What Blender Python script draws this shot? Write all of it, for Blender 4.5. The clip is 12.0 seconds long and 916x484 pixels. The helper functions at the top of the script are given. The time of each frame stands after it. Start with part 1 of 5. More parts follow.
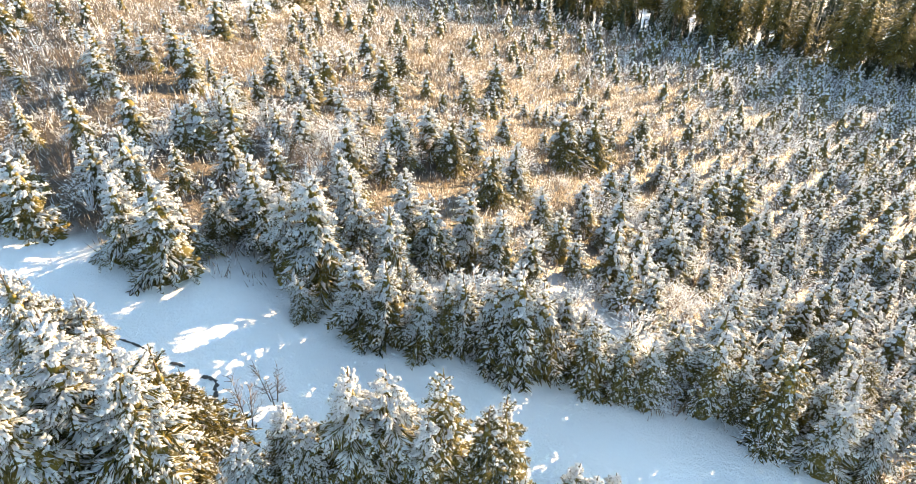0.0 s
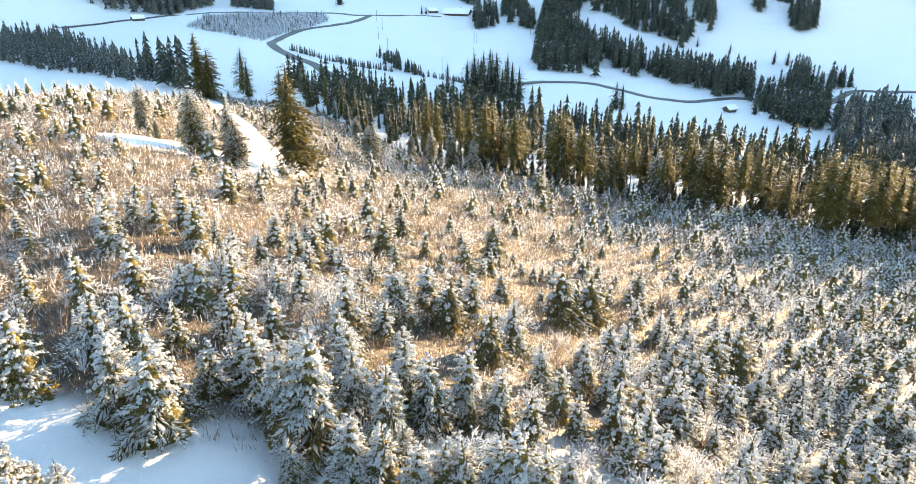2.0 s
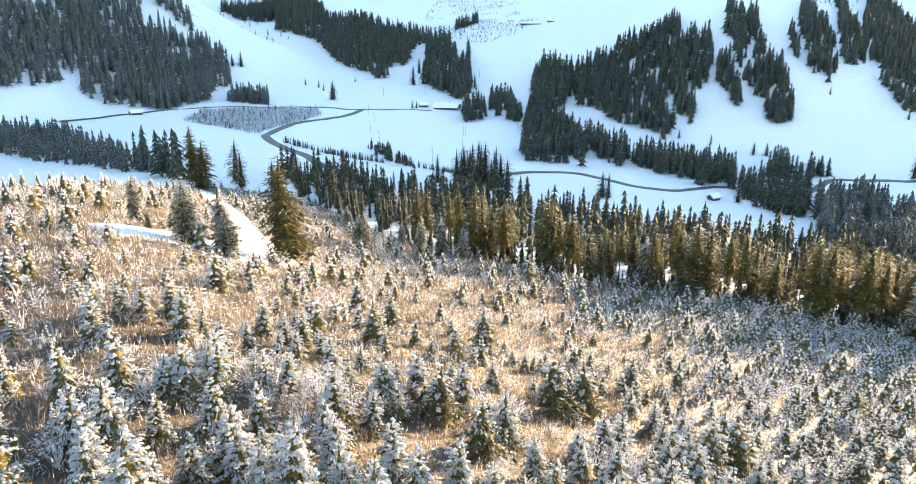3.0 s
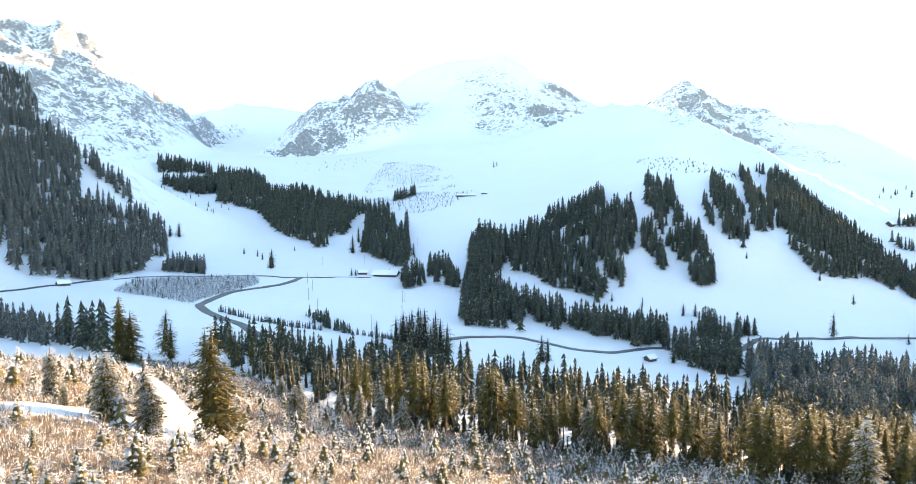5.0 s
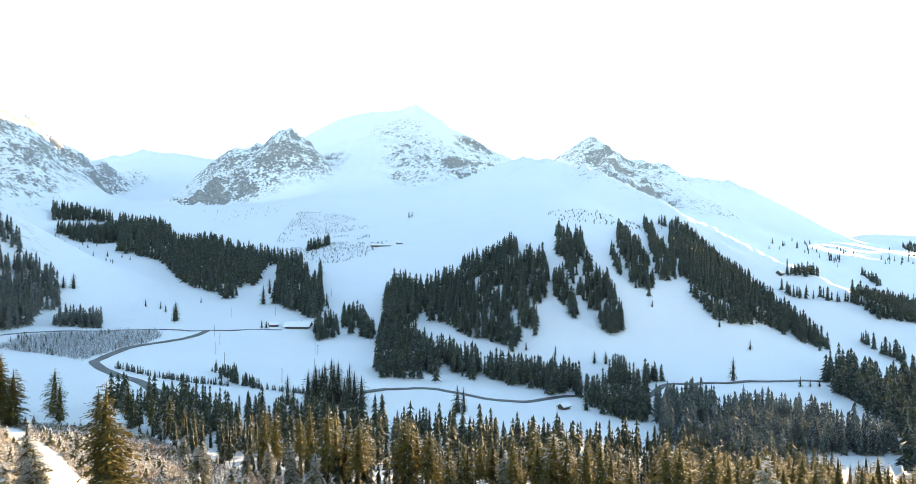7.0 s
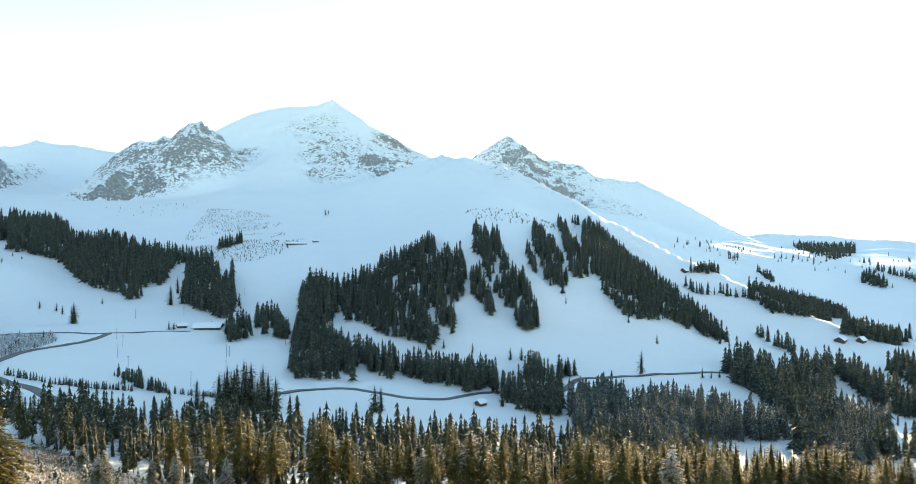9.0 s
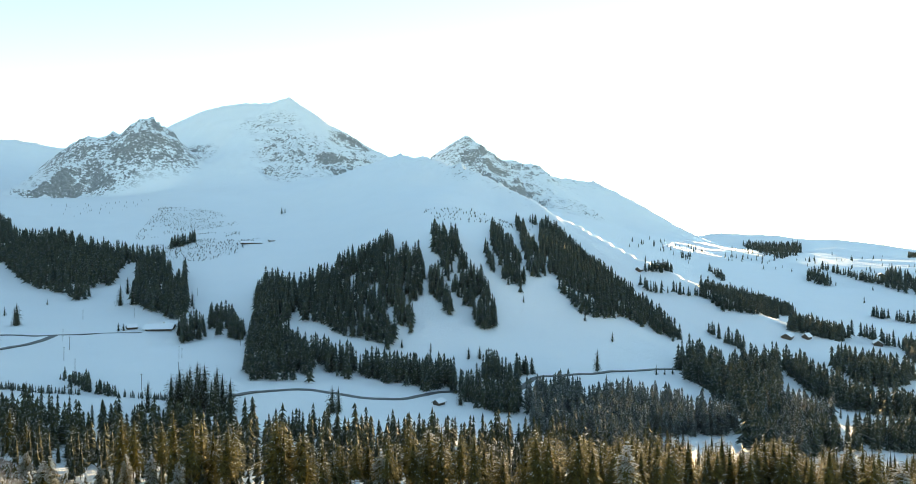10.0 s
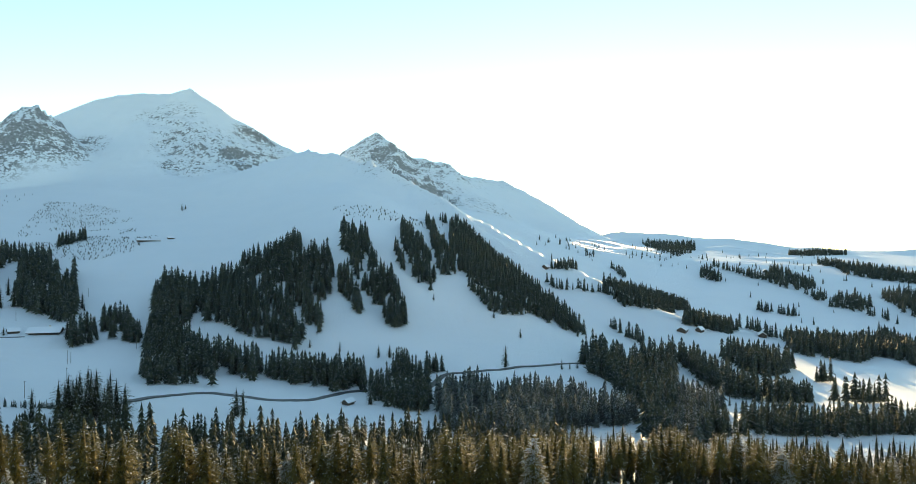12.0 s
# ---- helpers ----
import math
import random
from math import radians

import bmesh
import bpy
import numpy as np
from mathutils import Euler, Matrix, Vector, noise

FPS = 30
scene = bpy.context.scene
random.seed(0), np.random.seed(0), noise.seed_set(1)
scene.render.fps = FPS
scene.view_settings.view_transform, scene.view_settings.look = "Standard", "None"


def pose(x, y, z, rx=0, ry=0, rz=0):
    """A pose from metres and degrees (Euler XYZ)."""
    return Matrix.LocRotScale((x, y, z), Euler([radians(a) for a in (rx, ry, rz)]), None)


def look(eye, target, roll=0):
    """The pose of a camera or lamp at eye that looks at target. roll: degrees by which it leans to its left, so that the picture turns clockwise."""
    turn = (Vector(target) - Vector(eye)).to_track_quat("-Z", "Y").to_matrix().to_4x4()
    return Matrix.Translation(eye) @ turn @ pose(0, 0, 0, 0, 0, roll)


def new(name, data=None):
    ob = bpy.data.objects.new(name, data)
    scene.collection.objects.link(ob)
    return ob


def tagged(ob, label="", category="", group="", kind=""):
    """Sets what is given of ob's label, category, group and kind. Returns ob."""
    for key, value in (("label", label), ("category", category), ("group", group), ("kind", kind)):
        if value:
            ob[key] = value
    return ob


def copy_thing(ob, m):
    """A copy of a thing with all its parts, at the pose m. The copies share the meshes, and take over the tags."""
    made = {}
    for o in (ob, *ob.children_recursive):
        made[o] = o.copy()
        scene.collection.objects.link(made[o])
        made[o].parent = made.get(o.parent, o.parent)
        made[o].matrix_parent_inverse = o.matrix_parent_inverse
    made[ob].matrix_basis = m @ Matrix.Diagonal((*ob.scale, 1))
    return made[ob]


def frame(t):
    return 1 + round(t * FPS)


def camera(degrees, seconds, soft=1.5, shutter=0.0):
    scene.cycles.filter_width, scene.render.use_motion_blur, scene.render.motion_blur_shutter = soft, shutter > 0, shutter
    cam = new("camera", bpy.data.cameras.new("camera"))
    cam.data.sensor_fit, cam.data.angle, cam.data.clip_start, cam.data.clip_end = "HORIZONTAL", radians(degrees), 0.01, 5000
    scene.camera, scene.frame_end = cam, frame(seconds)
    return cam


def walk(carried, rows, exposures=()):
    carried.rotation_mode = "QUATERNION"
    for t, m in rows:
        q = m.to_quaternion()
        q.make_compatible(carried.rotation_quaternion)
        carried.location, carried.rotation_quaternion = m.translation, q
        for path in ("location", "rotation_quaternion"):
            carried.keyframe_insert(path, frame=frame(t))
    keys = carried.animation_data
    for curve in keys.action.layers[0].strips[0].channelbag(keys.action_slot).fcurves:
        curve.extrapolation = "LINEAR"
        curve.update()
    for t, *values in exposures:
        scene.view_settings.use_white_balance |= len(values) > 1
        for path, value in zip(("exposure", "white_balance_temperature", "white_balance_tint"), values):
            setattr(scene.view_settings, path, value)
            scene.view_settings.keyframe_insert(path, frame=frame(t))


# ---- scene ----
EYE = 100.0
cam = camera(68.2, 12.0, soft=0.5)
PATH = [
    (0.0, pose(0, 0, EYE, 52.02, -0.15, 0.00)),
    (0.5, pose(0, 0, EYE, 55.19, -0.09, -0.07)),
    (1.0, pose(0, 0, EYE, 58.36, -0.13, -0.07)),
    (1.5, pose(0, 0, EYE, 61.71, -0.12, -0.14)),
    (2.0, pose(0, 0, EYE, 65.36, -0.15, -0.20)),
    (2.5, pose(0, 0, EYE, 69.05, -0.14, -0.52)),
    (3.0, pose(0, 0, EYE, 72.79, -0.16, -1.08)),
    (3.5, pose(0, 0, EYE, 76.54, -0.13, -1.93)),
    (5.5, pose(0, 0, EYE, 89.47, -0.02, -8.10)),
    (6.0, pose(0, 0, EYE, 91.09, -0.03, -9.97)),
    (6.5, pose(0, 0, EYE, 91.06, -0.05, -11.71)),
    (7.0, pose(0, 0, EYE, 91.01, -0.09, -13.43)),
    (9.0, pose(0, 0, EYE, 90.88, -0.09, -20.38)),
    (9.5, pose(0, 0, EYE, 90.84, -0.11, -22.13)),
    (10.0, pose(0, 0, EYE, 90.83, -0.09, -23.90)),
    (10.5, pose(0, 0, EYE, 90.80, -0.14, -25.73)),
    (11.0, pose(0, 0, EYE, 90.77, -0.10, -27.70)),
    (11.5, pose(0, 0, EYE, 90.71, -0.06, -29.54)),
    (12.0, pose(0, 0, EYE, 90.67, -0.07, -31.49)),
]
walk(cam, PATH, [(0.0, 3.1, 7550, 6), (1.5, 3.1, 7500, 6), (3.5, 3.08, 7400, 10), (5.5, 2.99, 7650, 12), (7.0, 2.75, 7700, 7), (9.0, 2.43, 7800, 1), (12.0, 1.86, 7500, -2)])
# ---- light: low winter sun over the ridge, pale sky ----
SUN_BEARING, SUN_HEIGHT = 44.6, 5.2


def compass(bearing, climb=0.0):
    b, c = radians(bearing), radians(climb)
    return Vector((math.sin(b) * math.cos(c), math.cos(b) * math.cos(c), math.sin(c)))


sun_way = compass(SUN_BEARING, SUN_HEIGHT)
world = bpy.data.worlds.new("winter_sky")
scene.world = world
world.use_nodes = True
wn, wl = world.node_tree.nodes, world.node_tree.links
sky = wn.new("ShaderNodeTexSky")
sky.sky_type, sky.sun_disc = "NISHITA", False
sky.sun_elevation, sky.sun_rotation = radians(SUN_HEIGHT), radians(SUN_BEARING)
sky.altitude, sky.air_density, sky.dust_density, sky.ozone_density = 1700, 0.8, 0.02, 0.9
wl.new(sky.outputs[0], wn["Background"].inputs[0])
wn["Background"].inputs[1].default_value = 0.15
sun = new("sun", bpy.data.lights.new("sun", "SUN"))
sun.data.energy, sun.data.angle, sun.data.color = 4.2, radians(0.5), (1.0, 0.73, 0.45)
sun.matrix_world = look((0, 0, 300), Vector((0, 0, 300)) - sun_way)
# ---- materials ----
def material(name, build, rough=0.6, bump=None):
    """A node material; build(nodes, links, principled) sets it up."""
    m = bpy.data.materials.new(name)
    m.use_nodes = True
    n, l = m.node_tree.nodes, m.node_tree.links
    p = n["Principled BSDF"]
    p.inputs["Roughness"].default_value = rough
    build(n, l, p)
    return m


def lit_through(n, l, p, col, share):
    """Thin stuff lets some of the low sun through."""
    t = n.new("ShaderNodeBsdfTranslucent")
    l.new(col, t.inputs["Color"])
    k = n.new("ShaderNodeMixShader")
    k.inputs[0].default_value = share
    l.new(p.outputs[0], k.inputs[1])
    l.new(t.outputs[0], k.inputs[2])
    l.new(k.outputs[0], n["Material Output"].inputs["Surface"])


def tex_noise(n, l, scale, detail=4.0, coords="Object", rough=0.6):
    c = n.new("ShaderNodeTexCoord")
    t = n.new("ShaderNodeTexNoise")
    t.inputs["Scale"].default_value, t.inputs["Detail"].default_value, t.inputs["Roughness"].default_value = scale, detail, rough
    l.new(c.outputs[coords], t.inputs["Vector"])
    return t.outputs["Fac"]


def ramp(n, l, fac, stops):
    r = n.new("ShaderNodeValToRGB")
    e = r.color_ramp.elements
    while len(e) < len(stops):
        e.new(0.5)
    for k, (pos, col) in zip(e, stops):
        k.position, k.color = pos, (*col, 1) if len(col) == 3 else col
    l.new(fac, r.inputs[0])
    return r.outputs[0]


def mix(n, l, fac, a, b):
    m = n.new("ShaderNodeMix")
    m.data_type = "RGBA"
    for sock, v in ((m.inputs["Factor"], fac), (m.inputs[6], a), (m.inputs[7], b)):
        if isinstance(v, (int, float)):
            sock.default_value = v
        elif isinstance(v, tuple):
            sock.default_value = (*v, 1)
        else:
            l.new(v, sock)
    return m.outputs[2]


def sums(n, l, op, a, b, clamp=False):
    m = n.new("ShaderNodeMath")
    m.operation, m.use_clamp = op, clamp
    for sock, v in zip(m.inputs, (a, b)):
        if isinstance(v, (int, float)):
            sock.default_value = v
        else:
            l.new(v, sock)
    return m.outputs[0]


def bumped(n, l, p, fac, strength, distance):
    b = n.new("ShaderNodeBump")
    b.inputs["Strength"].default_value, b.inputs["Distance"].default_value = strength, distance
    l.new(fac, b.inputs["Height"])
    l.new(b.outputs[0], p.inputs["Normal"])


def random_tint(n, l, low, high, island=False):
    """A colour between two, that differs from thing to thing or clump to clump."""
    o = n.new("ShaderNodeNewGeometry") if island else n.new("ShaderNodeObjectInfo")
    return mix(n, l, o.outputs["Random Per Island" if island else "Random"], low, high)


SNOW = (0.82, 0.86, 0.92)


def build_ground(n, l, p):
    geo = n.new("ShaderNodeNewGeometry")
    split = n.new("ShaderNodeSeparateXYZ")
    l.new(geo.outputs["Normal"], split.inputs[0])
    pos = n.new("ShaderNodeSeparateXYZ")
    l.new(geo.outputs["Position"], pos.inputs[0])
    fine = tex_noise(n, l, 0.05, 12, rough=0.78)
    tiny = tex_noise(n, l, 0.16, 6, rough=0.65)
    # bare rock where it is too steep for snow, on the crags
    crag = n.new("ShaderNodeAttribute")
    crag.attribute_name = "crag"
    steep = sums(n, l, "ADD", split.outputs[2], sums(n, l, "ADD", sums(n, l, "MULTIPLY", sums(n, l, "SUBTRACT", fine, 0.5), 1.9), sums(n, l, "MULTIPLY", sums(n, l, "SUBTRACT", tiny, 0.5), 1.3)))
    rock = sums(n, l, "SUBTRACT", 1.0, sums(n, l, "DIVIDE", sums(n, l, "SUBTRACT", steep, sums(n, l, "ADD", 0.6, sums(n, l, "MULTIPLY", crag.outputs["Fac"], 0.08))), 0.09, True))
    rock = sums(n, l, "MULTIPLY", rock, sums(n, l, "MULTIPLY", sums(n, l, "SUBTRACT", crag.outputs["Fac"], 0.12), 2.4, True), True)
    # greys lifted and cooled: mountain haze put into the rock colour
    hazed_stone = ramp(n, l, tiny, [(0.3, (0.16, 0.165, 0.175)), (0.55, (0.28, 0.285, 0.295)), (0.75, (0.42, 0.425, 0.43))])
    drift = mix(n, l, tex_noise(n, l, 0.02, 5), (0.80, 0.845, 0.90), (0.86, 0.89, 0.93))
    # withered grass and heath pressed flat, half under the snow
    att = n.new("ShaderNodeAttribute")
    att.attribute_name = "heath"
    patch = sums(n, l, "ADD", sums(n, l, "MULTIPLY", tex_noise(n, l, 0.12, 4), 0.7), sums(n, l, "MULTIPLY", tex_noise(n, l, 1.7, 6, rough=0.7), 0.6))
    patch = sums(n, l, "DIVIDE", sums(n, l, "SUBTRACT", patch, 0.38), 0.16, True)
    straw = ramp(n, l, tex_noise(n, l, 3.0, 5), [(0.3, (0.042, 0.03, 0.023)), (0.5, (0.08, 0.058, 0.044)), (0.72, (0.145, 0.11, 0.085))])
    drift = mix(n, l, sums(n, l, "MULTIPLY", patch, att.outputs["Fac"]), drift, straw)
    col = mix(n, l, rock, drift, hazed_stone)
    l.new(col, p.inputs["Base Color"])
    p.inputs["Roughness"].default_value = 0.65
    bumped(n, l, p, sums(n, l, "ADD", fine, sums(n, l, "MULTIPLY", tex_noise(n, l, 1.3, 4), 0.02)), 0.6, 6.0)


ground_mat = material("snow_and_rock", build_ground)


def build_snow(n, l, p):
    white = mix(n, l, tex_noise(n, l, 3.0), (0.80, 0.84, 0.90), (0.90, 0.91, 0.93))
    # needle tips and twigs that stand out of the clots
    pricks = sums(n, l, "DIVIDE", sums(n, l, "SUBTRACT", tex_noise(n, l, 9.0, 4, rough=0.75), 0.61), 0.05, True)
    col = mix(n, l, pricks, white, (0.07, 0.062, 0.02))
    l.new(col, p.inputs["Base Color"])
    lit_through(n, l, p, col, 0.6)
    p.inputs["Roughness"].default_value = 0.6
    bumped(n, l, p, tex_noise(n, l, 14.0, 3), 0.6, 0.06)


snow_mat = material("bough_snow", build_snow)


def needles(name, low, high, frost, grainy=2.2):
    def build(n, l, p):
        tone = mix(n, l, 0.6, random_tint(n, l, low, high), random_tint(n, l, low, (high[0] * 1.7, high[1] * 1.5, high[2]), True))
        geo = n.new("ShaderNodeNewGeometry")
        up = n.new("ShaderNodeSeparateXYZ")
        l.new(geo.outputs["Normal"], up.inputs[0])
        dust = sums(n, l, "MULTIPLY", sums(n, l, "DIVIDE", sums(n, l, "SUBTRACT", tex_noise(n, l, grainy, 3), 0.54), 0.08, True), frost)
        col = mix(n, l, dust, tone, SNOW)
        l.new(col, p.inputs["Base Color"])
        lit_through(n, l, p, col, 0.32)
        p.inputs["Roughness"].default_value = 0.75
        p.inputs["Specular IOR Level"].default_value = 0.15
    return material(name, build)


needle_young = needles("young_needles", (0.009, 0.012, 0.005), (0.14, 0.118, 0.034), 0.3, 8.0)
# sunlit gold put into the needle colour of the stand's edge
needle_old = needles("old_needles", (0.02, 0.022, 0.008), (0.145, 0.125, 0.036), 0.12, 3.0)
# distance haze put into the colour: paler and bluer than near needles
needle_hazed = needles("hazed_needles", (0.026, 0.04, 0.036), (0.06, 0.07, 0.054), 0.24, 0.9)
# shaded copy: shade behind and below the stand is in the colour
needle_shaded = needles("shaded_needles", (0.02, 0.028, 0.022), (0.058, 0.062, 0.036), 0.22, 1.0)
needle_frost = needles("frosted_needles", (0.03, 0.042, 0.042), (0.07, 0.08, 0.07), 0.62, 2.4)


def build_bark(n, l, p):
    l.new(ramp(n, l, tex_noise(n, l, 6.0, 5), [(0.3, (0.07, 0.05, 0.04)), (0.7, (0.17, 0.125, 0.095))]), p.inputs["Base Color"])
    p.inputs["Roughness"].default_value = 0.85


bark_mat = material("spruce_bark", build_bark)


def twig_wood(name, low, high, frost):
    def build(n, l, p):
        tone = random_tint(n, l, low, high, True)
        rime = sums(n, l, "DIVIDE", sums(n, l, "SUBTRACT", tex_noise(n, l, 1.6, 3), 0.62 - 0.3 * frost), 0.1, True)
        col = mix(n, l, sums(n, l, "MULTIPLY", rime, min(1.0, 0.45 + frost)), tone, SNOW)
        l.new(col, p.inputs["Base Color"])
        lit_through(n, l, p, col, 0.3)
        p.inputs["Roughness"].default_value = 0.8
    return material(name, build)


twig_brown = twig_wood("bare_twigs", (0.12, 0.084, 0.063), (0.25, 0.185, 0.14), 0.2)
twig_frost = twig_wood("frosted_twigs", (0.2, 0.15, 0.115), (0.36, 0.29, 0.23), 0.65)
straw_mat = twig_wood("dry_grass", (0.13, 0.1, 0.074), (0.24, 0.19, 0.14), 0.4)


def flat_mat(name, low, high, scale, rough=0.8):
    """A plain weathered surface between two tones."""
    def build(n, l, p):
        l.new(mix(n, l, tex_noise(n, l, scale, 5), low, high), p.inputs["Base Color"])
        p.inputs["Roughness"].default_value = rough
        bumped(n, l, p, tex_noise(n, l, scale * 3, 3), 0.3, 0.02)
    return material(name, build)


asphalt = flat_mat("wet_asphalt", (0.035, 0.038, 0.042), (0.075, 0.078, 0.08), 0.35, 0.55)
boards = flat_mat("dark_weathered_boards", (0.045, 0.032, 0.024), (0.11, 0.08, 0.058), 1.4)
plaster = flat_mat("pale_plaster", (0.55, 0.53, 0.49), (0.68, 0.66, 0.62), 0.8)
grey_wood = flat_mat("grey_wood", (0.12, 0.105, 0.09), (0.22, 0.2, 0.18), 2.0)
water_mat = flat_mat("dark_wet_earth", (0.012, 0.011, 0.01), (0.035, 0.03, 0.026), 2.0, 0.35)
roof_snow = flat_mat("roof_snow", (0.8, 0.84, 0.9), (0.88, 0.9, 0.93), 0.4, 0.6)


def build_glass(n, l, p):
    p.inputs["Base Color"].default_value = (0.02, 0.025, 0.03, 1)
    p.inputs["Roughness"].default_value = 0.08


glass_mat = material("window_glass", build_glass)

grey_twigs = twig_wood("grey_alder_twigs", (0.10, 0.09, 0.08), (0.22, 0.2, 0.18), 0.3)
# ---- the lie of the land: valley sections, ridges and roughness ----
RANGES = [0.5, 24, 45, 75, 110, 150, 200, 280, 400, 520, 640, 800, 1000, 1300, 2200, 4700]
SECTIONS = {}


def section(bearing, *heights):
    """Heights of the ground against the level of the flight, along one bearing, at RANGES."""
    SECTIONS[bearing] = heights


section(-60, -20, -20, -19, -16, -12, -10, -12, -22, -30, -28, -20, 0, 40, 90, 200, 250)
section(-40, -22, -21.5, -22, -22, -22.5, -26, -36, -55, -62, -66, -68, -50, -10, 0, 60, 100)
section(-27, -23, -22.5, -23, -24, -26.5, -32, -40, -55, -66, -68, -66, -56, -20, 10, 100, 140)
section(-14, -23.5, -24, -26, -30.5, -36.5, -45, -53, -62, -70, -68, -66, -57, -30, 25, 150, 190)
section(-5, -24, -24.5, -28, -34, -42, -51, -60, -70, -76, -73, -67, -56, -27, 28, 158, 200)
section(5, -24, -25.5, -30, -38, -46, -54, -63, -74, -81, -77, -66, -45, -5, 45, 205, 240)
section(13, -24, -26.5, -32, -41, -49, -57, -67, -79, -87, -83, -62, -28, 12, 70, 215, 240)
section(22, -24, -27.5, -34, -43, -51, -58.5, -69, -83, -92, -92, -60, 8, 55, 115, 170, 200)
section(32, -24, -28.5, -36, -45, -53, -60, -71, -85, -96, -97, -80, -30, 8, 22, 128, 170)
section(42, -24, -29, -37, -46, -54, -62, -72, -86, -98, -102, -100, -92, -80, -68, 28, 60)
section(52, -24, -29.5, -38, -47, -55, -63, -73, -86, -98, -106, -112, -114, -114, -110, -26, 40)
section(64, -24, -29.5, -38, -48, -56, -64, -74, -87, -100, -110, -118, -125, -132, -136, -60, 0)
section(85, -24, -29, -36, -45, -52, -58, -66, -76, -88, -98, -108, -118, -128, -135, -110, 0)
section(130, -23, -22, -20, -16, -10, -2, 8, 20, 35, 50, 70, 100, 130, 170, 260, 350)
section(215, -22, -18, -13, -6, 2, 12, 22, 38, 60, 85, 110, 140, 180, 230, 320, 400)


def grain(x, y, size, seed=0):
    """Smooth random heights from -1 to 1, with lumps of that size."""
    x, y = np.asarray(x, float) / size + seed * 17.31, np.asarray(y, float) / size - seed * 9.73
    i, j = np.floor(x).astype(np.int64), np.floor(y).astype(np.int64)
    u, v = x - i, y - j
    u, v = u * u * u * (u * (u * 6 - 15) + 10), v * v * v * (v * (v * 6 - 15) + 10)

    def corner(a, b):
        n = (a * 374761393 + b * 668265263 + seed * 974634777) & 0x7FFFFFFF
        n = ((n ^ (n >> 13)) * 1274126177) & 0x7FFFFFFF
        return ((n ^ (n >> 16)) & 0xFFFF) / 32767.5 - 1
    return (corner(i, j) * (1 - u) + corner(i + 1, j) * u) * (1 - v) + (corner(i, j + 1) * (1 - u) + corner(i + 1, j + 1) * u) * v


def crags(x, y, size, seed, octaves=5):
    """Sharp-crested roughness from 0 to 1."""
    total, weight, gain = 0.0, 0.0, 1.0
    for k in range(octaves):
        n = 1 - np.abs(grain(x, y, size / 2 ** k, seed + k))
        total, weight, gain = total + gain * n * n, weight + gain, gain * 0.55
    return total / weight


def base_height(x, y):
    keys = sorted(SECTIONS)
    b = np.degrees(np.arctan2(x, y))
    b = np.where(b < keys[0], b + 360, b)
    r = np.clip(np.hypot(x, y), RANGES[0], RANGES[-1])
    u = np.log(r + 12)
    lr = np.log(np.array(RANGES) + 12)
    table = np.array([SECTIONS[k] for k in keys] + [SECTIONS[keys[0]]])
    ang = np.array(keys + [keys[0] + 360])
    # monotone cubic along each section
    d = np.diff(table, axis=1) / np.diff(lr)
    m = np.zeros_like(table)
    m[:, 1:-1] = np.where(d[:, 1:] * d[:, :-1] > 0, 2 * d[:, 1:] * d[:, :-1] / (d[:, 1:] + d[:, :-1] + 1e-9 * np.sign(d[:, 1:] + d[:, :-1] + 1e-12)), 0)
    m[:, 0], m[:, -1] = d[:, 0], d[:, -1]
    k = np.clip(np.searchsorted(lr, u) - 1, 0, len(lr) - 2)
    h = lr[k + 1] - lr[k]
    s = (u - lr[k]) / h

    def along(q):
        a, c = table[q, k], table[q, k + 1]
        return (a * (1 + 2 * s) * (1 - s) ** 2 + c * s * s * (3 - 2 * s) + h * m[q, k] * s * (1 - s) ** 2 - h * m[q, k + 1] * s * s * (1 - s))
    q = np.clip(np.searchsorted(ang, b) - 1, 0, len(ang) - 2)
    w = (b - ang[q]) / (ang[q + 1] - ang[q])
    p0, p1, p2, p3 = along(np.maximum(q - 1, 0)), along(q), along(q + 1), along(np.minimum(q + 2, len(ang) - 1))
    t1, t2 = (p2 - p0) / 2, (p3 - p1) / 2
    return p1 * (1 + 2 * w) * (1 - w) ** 2 + p2 * w * w * (3 - 2 * w) + t1 * w * (1 - w) ** 2 - t2 * w * w * (1 - w)


# ridges: (bearing, range, climb in degrees), the fall beside the crest, how craggy, the fall behind where it differs
RIDGES = []
RIDGES.append(([(-6.7, 2180, 5.9), (-6.3, 2170, 7.5), (-5.7, 2160, 8.3), (-4.7, 2150, 8.7), (-2.7, 2120, 9.05), (-2.0, 2115, 9.4), (-1.6, 2110, 10.1), (-1.0, 2100, 10.45), (-0.2, 2105, 10.4), (0.4, 2115, 9.8), (1.5, 2140, 8.9), (2.5, 2180, 7.9)], 1.1, 16))
RIDGES.append(([(-9.3, 1950, 4.7), (-7.6, 1960, 5.5), (-6.0, 2000, 6.3), (-3.5, 2040, 7.0), (-1.5, 2060, 7.8)], 1.2, 20))
RIDGES.append(([(0.6, 2700, 9.4), (2.0, 2650, 10.4), (3.3, 2600, 11.2), (4.2, 2580, 11.5), (6.0, 2560, 11.8), (8.3, 2520, 12.05), (9.5, 2500, 12.4)], 0.62, 3))
